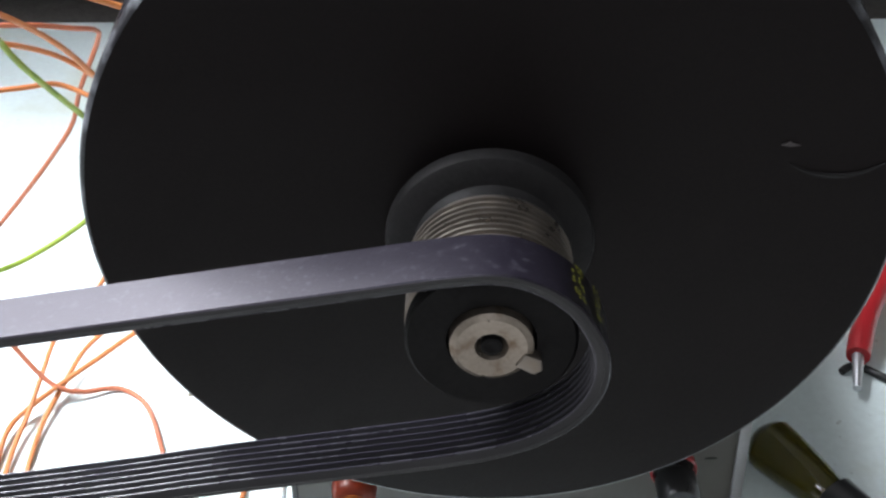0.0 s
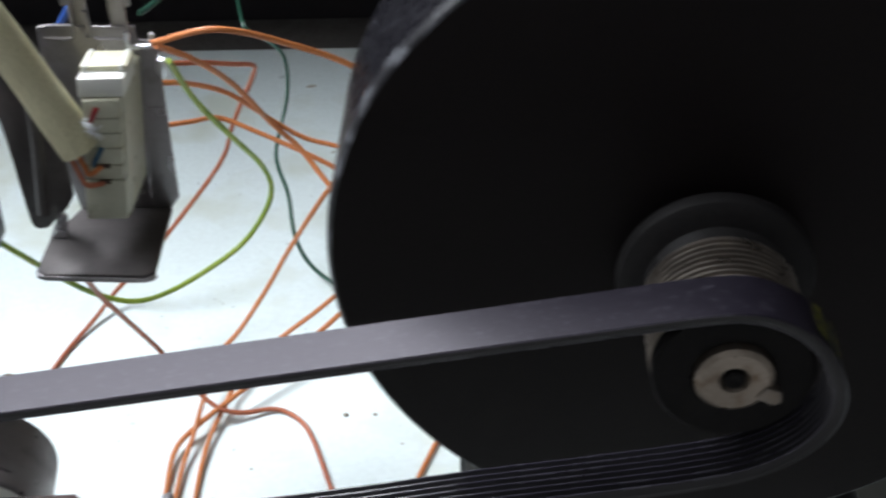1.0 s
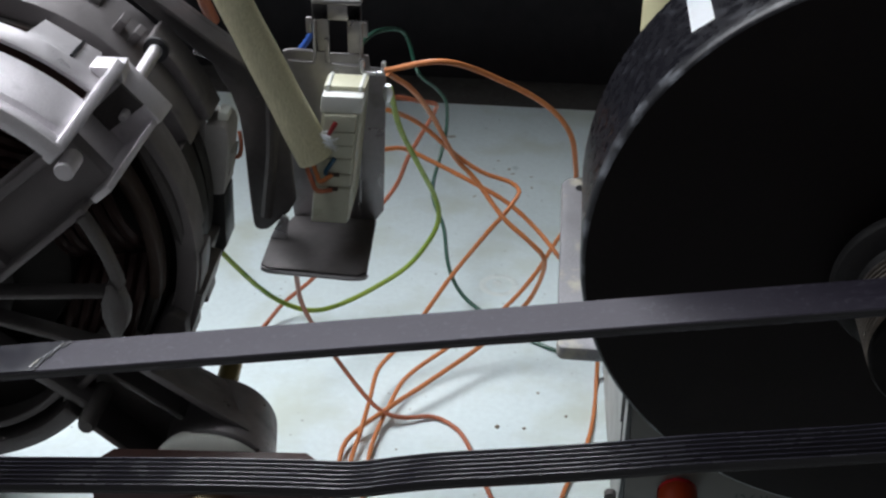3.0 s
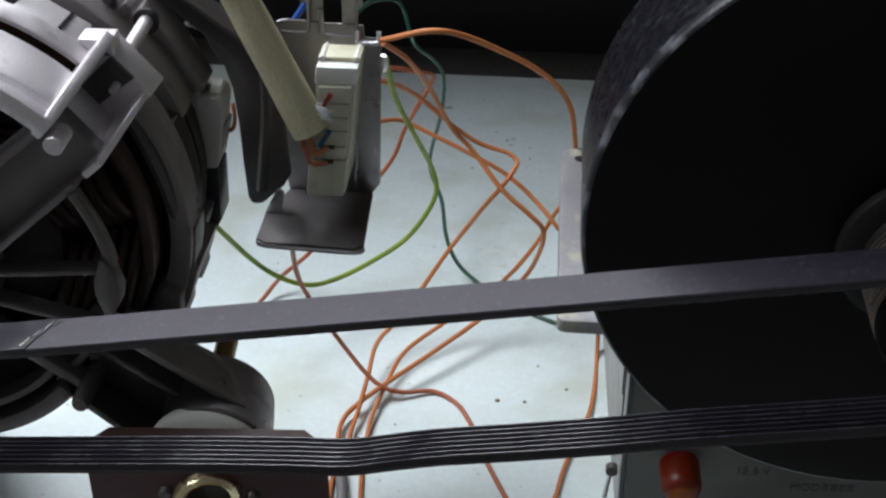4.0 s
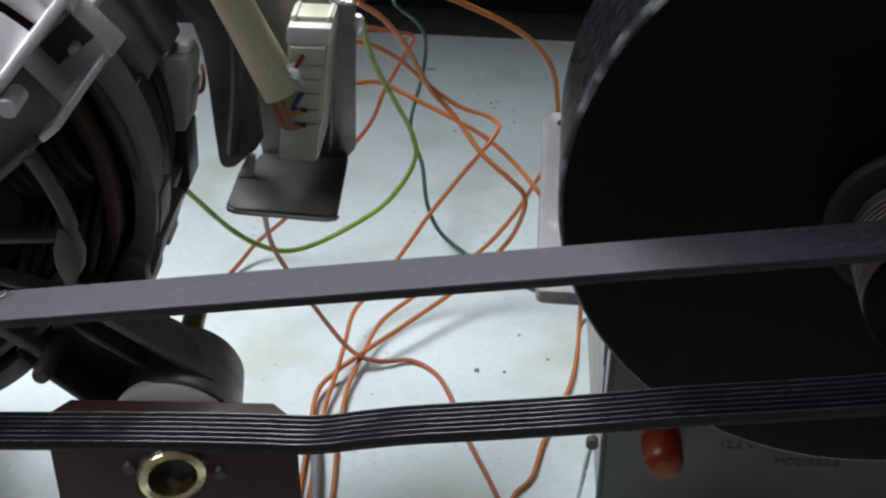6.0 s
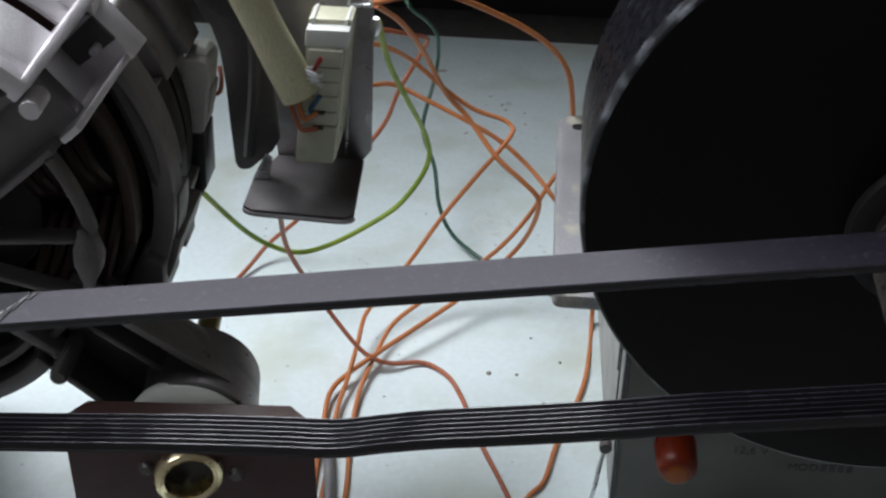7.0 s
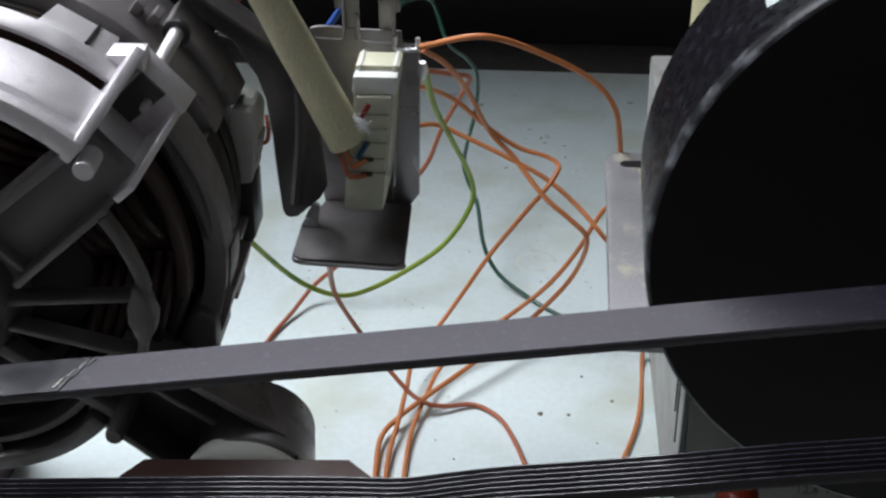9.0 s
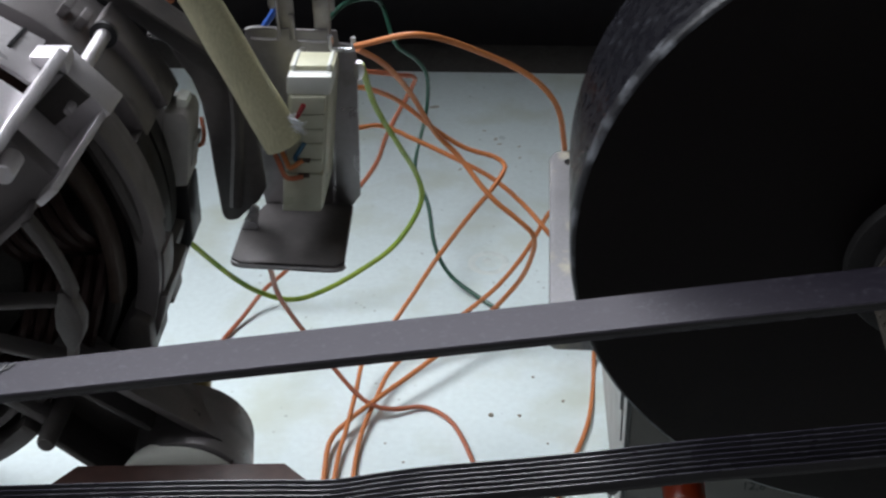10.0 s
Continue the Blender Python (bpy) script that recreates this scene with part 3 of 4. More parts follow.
# corner lug: a pocket open outwards between two walls
def sector(r0a, r0b, r1a, r1b, y0, y1, a0, a1, bev=0.0008):
    """A block between two angles; its inner and outer radius go from a (front) to b (back)."""
    own = bmesh.new()
    ring = []
    for y, ri, ro in ((y0, r0a, r1a), (y1, r0b, r1b)):
        for ang, r in ((a0, ri), (a1, ri), (a1, ro), (a0, ro)):
            p_ = polar(r, ang)
            ring.append(own.verts.new((p_[0], y, p_[1])))
    f_ = ring[:4]
    b_ = ring[4:]
    own.faces.new(f_)
    own.faces.new(b_[::-1])
    for i_ in range(4):
        own.faces.new((f_[i_], b_[i_], b_[(i_ + 1) % 4], f_[(i_ + 1) % 4]))
    bmesh.ops.recalc_face_normals(own, faces=own.faces)
    return bevel(own, bev)


part("lug_wall", sector(0.0985, 0.0985, 0.1085, 0.1203, 0.0215, 0.0760, 46.0, 48.3, 0.0008), CASTBRIGHT, motor, "bright thick wall of the corner lug")


def leaning_wall(p, qf, qb, w, y0, y1, bev=0.0008):
    """A wall from (x, z) p outwards to qf at its front and qb at its back."""
    own = bmesh.new()
    rings = []
    for y, q_ in ((y0, qf), (y1, qb)):
        d = Vector((q_[0] - p[0], q_[1] - p[1])).normalized() * (w / 2)
        rings.append([own.verts.new((x, y, z)) for x, z in ((p[0] - d.y, p[1] + d.x), (p[0] + d.y, p[1] - d.x), (q_[0] + d.y, q_[1] - d.x), (q_[0] - d.y, q_[1] + d.x))])
    own.faces.new(rings[0])
    own.faces.new(rings[1][::-1])
    for k in range(4):
        own.faces.new((rings[0][k], rings[1][k], rings[1][(k + 1) % 4], rings[0][(k + 1) % 4]))
    bmesh.ops.recalc_face_normals(own, faces=own.faces)
    return bevel(own, bev)


part("lug_wall", leaning_wall((-0.2960, 0.2456), (-0.2890, 0.2518), (-0.2812, 0.2600), 0.0030, 0.0310, 0.0780, 0.0007), CASTBRIGHT, motor, "bright thin wall of the corner lug")
part("lug_end", sector(0.092, 0.092, 0.1148, 0.1168, 0.0735, 0.0865, 33.6, 47.0, 0.0008), CASTBRIGHT, motor, "cast end plate of the corner lug")
# Pale floor colour stands in for light falling into the pocket.
part("lug_pocket", sector(0.080, 0.084, 0.0925, 0.0955, 0.0405, 0.0740, 32.6, 46.4, 0.0006), CASTPALE, motor, "floor of the lug pocket, lightened as if lit")
# Thin dark plate paints the shade at the pocket's end.
part("pocket_back", sector(0.086, 0.086, 0.1138, 0.1140, 0.0722, 0.0737, 38.6, 44.6, 0.0), CASTDULL, motor, "end of the lug pocket, darkened for shade")
part("lug_step", box(-0.3062, -0.2930, 0.0735, 0.0838, 0.2740, 0.2815, 0.0006), CASTBRIGHT, motor, "bright flat step")
part("shelf_plate", sector(0.080, 0.080, 0.1070, 0.0990, 0.0780, 0.1080, 50.5, 66.0, 0.0008), CAST, motor, "pale cast shelf behind the lug")
part("shelf_slit", sector(0.090, 0.090, 0.1074, 0.0994, 0.0785, 0.1070, 55.3, 56.0, 0.0), BLACKP, motor, "dark slit")
part("lug_screw", lathe([(0.0, 0.0665), (0.0014, 0.0665), (0.0018, 0.0672), (0.0018, 0.073)], (*polar(0.1065, 39.6)[:1], 0, polar(0.1065, 39.6)[1]), steps=16), CASTBRIGHT, motor, "small bright screw")
# radial arm as a channel
q = polar(0.100, 39)
h = polar(0.016, 39)
bm = beam(h, q, 0.030, 0.040, 0.048, 0.0012, None, 0.026)
part("arm_web", bm, CASTHUB, motor, "grey cast arm")
bm = beam((-0.3400, 0.2062), (-0.3000, 0.2418), 0.0032, 0.030, 0.046, 0.0012)
beam(polar(0.030, 64), polar(0.096, 47), 0.0042, 0.030, 0.046, 0.0014, bm)
beam(polar(0.040, 60), polar(0.042, 20), 0.0030, 0.034, 0.044, 0.001, bm)
part("arm_wall", bm, CASTHUB, motor, "raised edges of the arm")
p = (-0.3010, 0.2645)
part("front_stud", lathe([(0.0, 0.0195), (0.0034, 0.0195), (0.0038, 0.0200), (0.0038, 0.024), (0.0038, 0.0310)], (p[0], 0, p[1]), steps=24), CASTBRIGHT, motor, "bright steel stud end")
part("through_bolt", lathe([(0.0, 0.084), (0.0030, 0.084), (0.0030, 0.1170)], (-0.2918, 0, 0.2705), steps=16), CASTBRIGHT, motor, "bright through bolt")
part("bolt_hole", lathe([(0.0, 0.1144), (0.0055, 0.1144), (0.0055, 0.1165), (0.0, 0.1165)], (-0.2918, 0, 0.2705), steps=24), BLACKP, motor, "dark bolt hole in the rear ring")
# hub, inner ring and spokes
# Boss, ring segments and spokes take the darker, shade-toned copy.
part("bearing_boss", lathe([(0.010, 0.022), (0.022, 0.022), (0.030, 0.030), (0.034, 0.048), (0.010, 0.048)], MC), CASTMID, motor, "bearing boss, darkened for shade")
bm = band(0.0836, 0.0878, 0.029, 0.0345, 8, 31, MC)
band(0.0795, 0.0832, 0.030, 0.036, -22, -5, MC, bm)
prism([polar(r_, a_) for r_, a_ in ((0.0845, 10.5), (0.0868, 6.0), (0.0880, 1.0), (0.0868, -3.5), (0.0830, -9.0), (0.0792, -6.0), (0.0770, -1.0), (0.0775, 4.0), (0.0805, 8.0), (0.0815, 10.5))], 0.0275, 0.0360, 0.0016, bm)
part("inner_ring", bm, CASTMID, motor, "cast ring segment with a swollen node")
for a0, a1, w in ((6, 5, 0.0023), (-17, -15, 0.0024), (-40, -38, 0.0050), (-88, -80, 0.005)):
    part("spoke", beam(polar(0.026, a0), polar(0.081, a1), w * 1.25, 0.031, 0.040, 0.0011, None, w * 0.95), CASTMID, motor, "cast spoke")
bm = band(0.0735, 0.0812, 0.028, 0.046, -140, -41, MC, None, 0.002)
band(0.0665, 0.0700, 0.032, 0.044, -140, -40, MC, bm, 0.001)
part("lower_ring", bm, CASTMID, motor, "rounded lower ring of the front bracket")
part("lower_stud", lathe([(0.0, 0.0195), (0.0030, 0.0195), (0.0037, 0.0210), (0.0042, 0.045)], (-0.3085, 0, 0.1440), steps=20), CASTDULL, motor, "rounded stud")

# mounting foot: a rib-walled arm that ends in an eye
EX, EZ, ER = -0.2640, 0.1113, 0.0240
# The web's dark colour paints the shade under the foot.
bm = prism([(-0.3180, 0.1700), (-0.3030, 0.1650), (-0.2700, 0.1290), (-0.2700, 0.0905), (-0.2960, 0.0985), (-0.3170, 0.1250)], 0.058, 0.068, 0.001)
part("foot_web", bm, CASTDULL, motor, "web of the mounting foot, darkened to look shaded")
bm = bmesh.new()
edge = [((-0.3060, 0.1775), (-0.2446, 0.1336)), ((-0.3120, 0.1648), (-0.2512, 0.1281))]
rings = [[bm.verts.new((x, y, z - dz)) for (x, z), dz in ((p_, 0), (q_, 0), (q_, 0.0045), (p_, 0.0045))] for (p_, q_), y in zip(edge, (0.037, 0.069))]
bm.faces.new(rings[0])
bm.faces.new(rings[1][::-1])
for k in range(4):
    bm.faces.new((rings[0][k], rings[1][k], rings[1][(k + 1) % 4], rings[0][(k + 1) % 4]))
bmesh.ops.recalc_face_normals(bm, faces=bm.faces)
bevel(bm, 0.0006)
part("foot_top", bm, CASTFOOT, motor, "sloping cast top of the mounting foot")
for p0, p1, w, y0, y1 in (((-0.3085, 0.1550), (-0.2720, 0.1290), 0.0030, 0.044, 0.062), ((-0.3080, 0.1590), (-0.3230, 0.1420), 0.0036, 0.036, 0.064), ((-0.3200, 0.1320), (-0.2860, 0.1010), 0.0036, 0.040, 0.078)):
    part("foot_rib", beam(p0, p1, w, y0, y1, 0.001), CASTMID, motor)
bm = bmesh.new()
turns = [radians(5 * k) for k in range(72)]
rings = []
for y, cx, cz, rr in ((0.0302, -0.2580, 0.1131, 0.0236), (0.0308, -0.2580, 0.1131, 0.0244), (0.0360, -0.2588, 0.1128, 0.0246), (0.0688, -0.2640, 0.1113, 0.0240), (0.0698, -0.2642, 0.1112, 0.0230)):
    rings.append([bm.verts.new((cx + rr * math.cos(t), y, cz + rr * math.sin(t))) for t in turns])
for a_, b_ in zip(rings, rings[1:]):
    for k in range(72):
        bm.faces.new((a_[k], b_[k], b_[(k + 1) % 72], a_[(k + 1) % 72]))
bm.faces.new(rings[0])
bm.faces.new(rings[-1][::-1])
part("foot_eye", bm, CASTFOOT, motor, "round cast eye of the mounting foot")
part("bushing", lathe([(0.0, 0.0240), (0.0120, 0.0243), (0.0200, 0.0252), (0.0250, 0.0268), (0.0272, 0.0288), (0.0278, 0.0312), (0.0272, 0.0340), (0.0, 0.0340)], (-0.2605, 0, 0.1086), steps=64), NYLON, motor, "translucent white nylon bushing")
# terminal block and its black base
bm = prism([(-0.2840, 0.1880), (-0.2738, 0.1890), (-0.2692, 0.2195), (-0.2700, 0.2235), (-0.2722, 0.2248), (-0.2800, 0.2250)], 0.136, 0.156, 0.0012)
prism([(-0.2745, 0.1950), (-0.2722, 0.1958), (-0.2694, 0.2080), (-0.2712, 0.2085)], 0.142, 0.154, 0.0005, bm)
part("terminal_block", bm, BLOCKP, motor, "grey plastic terminal block")
part("terminal_cap", prism([(-0.2755, 0.2248), (-0.2706, 0.2245), (-0.2702, 0.2285), (-0.2748, 0.2295)], 0.141, 0.150, 0.0008), NYLON, motor, "white cap over the terminal block")
part("terminal_lead", tube([(-0.2712, 0.152, 0.2005), (-0.2690, 0.151, 0.2020), (-0.2685, 0.154, 0.2060), (-0.2700, 0.158, 0.2110)], 0.0010, 8, 0.002), BROWNWIRE, motor, "short orange-brown terminal lead")
bm = prism([(-0.2885, 0.1872), (-0.2742, 0.1872), (-0.2752, 0.1600), (-0.2845, 0.1430), (-0.2915, 0.1470)], 0.138, 0.156, 0.001)
part("terminal_base", bm, BLACKP, motor, "black plastic base")
# motor pulley on the shaft
part("motor_pulley", lathe([(0.0, -0.062), (0.0060, -0.062), (0.0060, -0.0575), (0.0195, -0.0575), (0.0195, -0.0395), (0.010, -0.038), (0.008, 0.03), (0.0, 0.03)], MC), STEEL, motor, "small steel motor pulley")

# ---- support block with brass tube ----
ROD_X, ROD_Z = -0.2622, 0.1172
block = thing("mounting_block", (-0.256, 0.019, 0.0), "dark brown varnished wooden block carrying the motor foot", "mounting block")
part("board", slab([(-0.3068, 0.0140), (-0.2075, 0.0140), (-0.2172, 0.0245), (-0.2985, 0.0245)], 0.0, 0.1318, 0.0006), BROWN, block)
part("top_edge", slab([(-0.3058, 0.0146), (-0.2085, 0.0146), (-0.2177, 0.0240), (-0.2980, 0.0240)], 0.1316, 0.1323), BROWNTOP, block, "sawn reddish top edge")
bm = lathe([(0.0088, 0.0180), (0.0090, 0.0090), (0.0098, 0.0062), (0.0114, 0.0052), (0.0132, 0.0062), (0.0140, 0.0088), (0.0134, 0.0112), (0.0100, 0.0118)], (-0.2590, 0, 0.1075), steps=56)
bmesh.ops.rotate(bm, verts=bm.verts, cent=(-0.2590, 0.0130, 0.1075), matrix=Matrix.Rotation(radians(16), 3, "Z"))
part("brass_tube", bm, BRASS, block, "polished brass eyelet")
part("eyelet_bore", lathe([(0.0, 0.0137), (0.0092, 0.0137), (0.0092, 0.0142)], (-0.2590, 0, 0.1075), steps=32), BLACKP, block, "dark bore of the eyelet")
part("rod", lathe([(0.0, 0.0700), (0.0050, 0.0700), (0.0050, 0.1060), (0.0, 0.1060)], (ROD_X, 0, ROD_Z), steps=20), OLDBRASS, block, "dull brass threaded rod")
for x, z in ((-0.2395, 0.1045), (-0.2755, 0.1065)):
    part("screw", lathe([(0.0, 0.0112), (0.0022, 0.0114), (0.0030, 0.0126), (0.0032, 0.0141)], (x, 0, z), steps=20), CASTMID, block, "domed screw head")
yaw = radians(4.0)
block.rotation_euler = (0, 0, yaw)
rear_block = thing("mounting_block", (-0.46, 0.08, 0.0), "dark brown varnished wooden block under the motor", "mounting block")
part("board", box(-0.50, -0.42, 0.02, 0.16, 0.0, 0.125, 0.001), BROWN, rear_block)

# ---- connector bracket ----
conn = thing("connector_bracket", (-0.232, 0.19, 0.145), "galvanised sheet-metal bracket holding an ivory plug connector", "connector bracket")
back = prism([(-0.2535, 0.2388), (-0.2500, 0.2402), (-0.2390, 0.2402), (-0.2128, 0.2395), (-0.2122, 0.2335), (-0.2056, 0.2330), (-0.2046, 0.2290), (-0.2068, 0.1550), (-0.2115, 0.1485), (-0.2520, 0.1475), (-0.2550, 0.1740), (-0.2550, 0.2200)], 0.1862, 0.1876, 0.0003)
part("back_plate", back, SHEET, conn, "grey sheet steel back plate")
for pts in ([(-0.2510, 0.1860, 0.2352), (-0.2405, 0.1860, 0.2348), (-0.2386, 0.1860, 0.2362), (-0.2380, 0.1862, 0.2400), (-0.2378, 0.1866, 0.2560)],
            [(-0.2300, 0.1860, 0.2345), (-0.2185, 0.1860, 0.2338), (-0.2166, 0.1860, 0.2352), (-0.2160, 0.1862, 0.2400), (-0.2158, 0.1866, 0.2560)],
            [(-0.2150, 0.1860, 0.2310), (-0.2158, 0.1860, 0.2200), (-0.2190, 0.1860, 0.1520)],
            [(-0.2530, 0.1866, 0.2392), (-0.2500, 0.1864, 0.2404), (-0.2395, 0.1864, 0.2403)]):
    part("pressed_ridge", tube(pts, 0.0009, 8, 0.002), SHEET, conn)
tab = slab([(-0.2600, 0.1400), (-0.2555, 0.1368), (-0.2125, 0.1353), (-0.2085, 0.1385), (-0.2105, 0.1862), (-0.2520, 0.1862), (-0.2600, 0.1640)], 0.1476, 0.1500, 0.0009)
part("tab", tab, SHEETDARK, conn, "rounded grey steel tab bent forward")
# Lighter steel than the tab: the lip's highlight put into colour.
part("tab_lip", tube([(-0.2590, 0.1400, 0.1480), (-0.2555, 0.1372, 0.1478), (-0.2340, 0.1362, 0.1476), (-0.2125, 0.1356, 0.1474), (-0.2090, 0.1385, 0.1474)], 0.0013, 8, 0.004), SHEET, conn, "rolled lip in lighter steel for its highlight")
part("gusset", prism([(-0.2600, 0.1500), (-0.2520, 0.1500), (-0.2500, 0.1620), (-0.2530, 0.1640), (-0.2580, 0.1540)], 0.1625, 0.1640, 0.0004), ZINC, conn, "bright bent corner of the tab")
# strap with a window above the plate
bm = box(-0.2390, -0.2312, 0.1872, 0.1886, 0.2340, 0.2640, 0.0004)
box(-0.2226, -0.2158, 0.1872, 0.1886, 0.2340, 0.2640, 0.0004, bm)
box(-0.2390, -0.2158, 0.1872, 0.1886, 0.2560, 0.2640, 0.0004, bm)
box(-0.2392, -0.2156, 0.1870, 0.1960, 0.2632, 0.2665, 0.0012, bm)
box(-0.2335, -0.2310, 0.1855, 0.1872, 0.2350, 0.2470, 0.0005, bm)
box(-0.2420, -0.2392, 0.1868, 0.1890, 0.2490, 0.2570, 0.0006, bm)
box(-0.2158, -0.2130, 0.1868, 0.1890, 0.2480, 0.2560, 0.0006, bm)
part("strap", bm, SHEET, conn, "bright steel strap with a window")
# ivory connector: housing with steps
def lean(z):
    return (z - 0.163) * 0.115


def leaning(x0, x1, y0, y1, z0, z1, bev=0.0006, bm=None):
    return prism([(x0 + lean(z0), z0), (x1 + lean(z0), z0), (x1 + lean(z1), z1), (x0 + lean(z1), z1)], y0, y1, bev, bm)


plug = part("plug_housing", leaning(-0.2370, -0.2196, 0.1540, 0.1860, 0.1680, 0.2270), PLASTIC, conn, "ivory plug housing")
part("plug_cap", leaning(-0.2377, -0.2186, 0.1520, 0.1720, 0.2258, 0.2345, 0.0010), CLEAR, conn, "milky white plug cap")
top = part("plug_top", leaning(-0.2376, -0.2186, 0.1580, 0.1715, 0.2340, 0.2368, 0.0008), YELLOWED, conn, "yellowed translucent top of the plug")
for x in (-0.2366, -0.2216):
    part("top_rib", leaning(x, x + 0.0018, 0.1574, 0.1718, 0.2336, 0.2374, 0.0005), CLEAR, top, "milky rib")
for z, h in ((0.2175, 0.0082), (0.2105, 0.0066), (0.2035, 0.0066), (0.1955, 0.0076), (0.1885, 0.0066)):
    part("step", leaning(-0.2352 - (0.226 - z) * 0.04, -0.2206, 0.1500, 0.1548, z, z + h, 0.0006), PLASTIC, plug)
part("lead_socket", leaning(-0.2372, -0.2198, 0.1494, 0.1548, 0.1690, 0.1880, 0.0008), PLASTIC, plug)
for z in (0.1868, 0.1945):
    part("slot", leaning(-0.2308, -0.2258, 0.1490, 0.1503, z, z + 0.0016, 0), TAPE, plug, "dark contact slot")
pins = [(-0.2150, 0.1820, 0.2392), (-0.2150, 0.1820, 0.2345), (-0.2140, 0.1820, 0.2326), (-0.2060, 0.1820, 0.2326), (-0.2050, 0.1820, 0.2340), (-0.2050, 0.1820, 0.2385)]
part("pin_clip", tube(pins, 0.0012, 8, 0.0012), ZINC, conn, "bright bent wire clip")
part("spade_lug", tube([(-0.2040, 0.1860, 0.2165), (-0.2036, 0.1842, 0.2210), (-0.2032, 0.1830, 0.2262)], lambda s_: 0.0013 + 0.0011 * math.sin(3.0 * s_), 12, 0.001), ZINC, conn, "bright crimped spade lug")
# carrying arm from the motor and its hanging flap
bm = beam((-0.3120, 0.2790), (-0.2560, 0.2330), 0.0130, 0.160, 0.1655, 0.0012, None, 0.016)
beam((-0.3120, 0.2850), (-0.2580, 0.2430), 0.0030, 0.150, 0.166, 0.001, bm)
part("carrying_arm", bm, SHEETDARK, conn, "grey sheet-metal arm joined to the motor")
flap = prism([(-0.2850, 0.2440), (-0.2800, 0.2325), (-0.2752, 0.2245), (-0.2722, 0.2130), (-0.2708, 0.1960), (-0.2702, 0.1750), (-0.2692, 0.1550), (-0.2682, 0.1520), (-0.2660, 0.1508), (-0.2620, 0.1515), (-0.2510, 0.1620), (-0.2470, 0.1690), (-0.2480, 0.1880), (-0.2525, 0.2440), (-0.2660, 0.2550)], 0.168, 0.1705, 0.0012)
# Paler than the arm, to draw the lit line along its step.
part("arm_ridge", tube([(-0.2900, 0.1645, 0.2480), (-0.2810, 0.1645, 0.2450), (-0.2720, 0.1650, 0.2410), (-0.2680, 0.1655, 0.2390), (-0.2672, 0.1675, 0.2365)], 0.0016, 8, 0.003), SHEET, conn, "pressed ridge in lighter steel for its lit line")
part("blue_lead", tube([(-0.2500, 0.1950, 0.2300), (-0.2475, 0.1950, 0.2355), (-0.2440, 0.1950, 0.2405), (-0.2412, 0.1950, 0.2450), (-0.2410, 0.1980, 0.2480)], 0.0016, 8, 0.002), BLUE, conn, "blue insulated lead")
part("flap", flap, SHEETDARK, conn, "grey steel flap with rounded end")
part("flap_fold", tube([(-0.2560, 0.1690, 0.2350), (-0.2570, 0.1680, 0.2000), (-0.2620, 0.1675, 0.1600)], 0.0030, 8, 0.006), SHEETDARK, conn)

# ---- braided sleeve ----
S0, S1 = Vector((-0.2715, 0.155, 0.2865)), Vector((-0.2330, 0.151, 0.2030))
sleeve = thing("cable_sleeve", S1, "cream woven glass-fibre cable sleeve with frayed end", "cable sleeve")
bm = bmesh.new()
tube([S0 + (S1 - S0) * (k / 24) for k in range(25)], lambda s: 0.0078 + 0.0011 * s + 0.0001 * math.sin(s * 17), 20, 0.004, bm)
part("tube", bm, BRAID, sleeve)
rnd = random.Random(3)
bm = bmesh.new()
axis = (S1 - S0).normalized()
u = axis.cross(Vector((0, 1, 0))).normalized()
v = axis.cross(u)
for k in range(120):
    a = rnd.uniform(-0.9, 0.5)
    base = S1 - axis * rnd.uniform(0.0035, 0.0105) + 0.0086 * (math.cos(a) * u + math.sin(a) * v)
    tip = base + axis * rnd.uniform(0.0004, 0.0022) + Vector((rnd.uniform(0.0010, 0.0052), rnd.uniform(-0.0030, 0.0005), rnd.uniform(-0.0008, 0.0046)))
    tube([base - axis * 0.001, (base + tip) / 2 + Vector((0.0004, 0, 0.0004)), tip], 0.00017, 4, 0.003, bm)
tagged(part("fringe", bm, WHITE, sleeve, "white frayed fibres"), kind="stuff")
S2 = S1 - axis * 0.004
for name, mat, end, off in (("red_lead", REDW, (-0.2228, 0.1495, 0.2225), (0.004, 0.002)), ("blue_lead", TEAL, (-0.2240, 0.1495, 0.2040), (0.002, -0.002)),
                            ("orange_lead", ORANGE, (-0.2252, 0.1492, 0.1955), (-0.002, 0.0)), ("brown_lead", BROWNWIRE, (-0.2256, 0.1488, 0.1875), (-0.005, 0.001))):
    st = S2 + off[0] * u + off[1] * v
    if name == "red_lead":
        st = Vector(end) + Vector((-0.0042, 0.0012, -0.0075))
    mid = st + axis * 0.010 + Vector((0.000, -0.002, -0.002))
    way_ = [st, end] if name == "red_lead" else [st, mid, (mid + Vector(end)) / 2 + Vector((-0.002, -0.001, -0.003)), end]
    part(name, tube(way_, 0.0011, 8, 0.002), mat, sleeve, name.split("_")[0] + " insulated lead")
part("upper_lead", tube([S0 + axis * 0.004, S0 - axis * 0.004 + Vector((-0.003, 0.002, 0)), S0 + Vector((-0.011, 0.006, 0.000)), S0 + Vector((-0.014, 0.014, -0.012)), S0 + Vector((-0.012, 0.024, -0.030))], 0.0030, 10, 0.003), BROWNWIRE, sleeve, "brown lead bundle")
part("cream_lead", tube([S0 + axis * 0.004 + 0.003 * u, S0 - axis * 0.018 + 0.002 * u, S0 - axis * 0.05 - Vector((0.006, 0, 0))], 0.0016, 8, 0.003), CREAM, sleeve, "cream insulated lead")

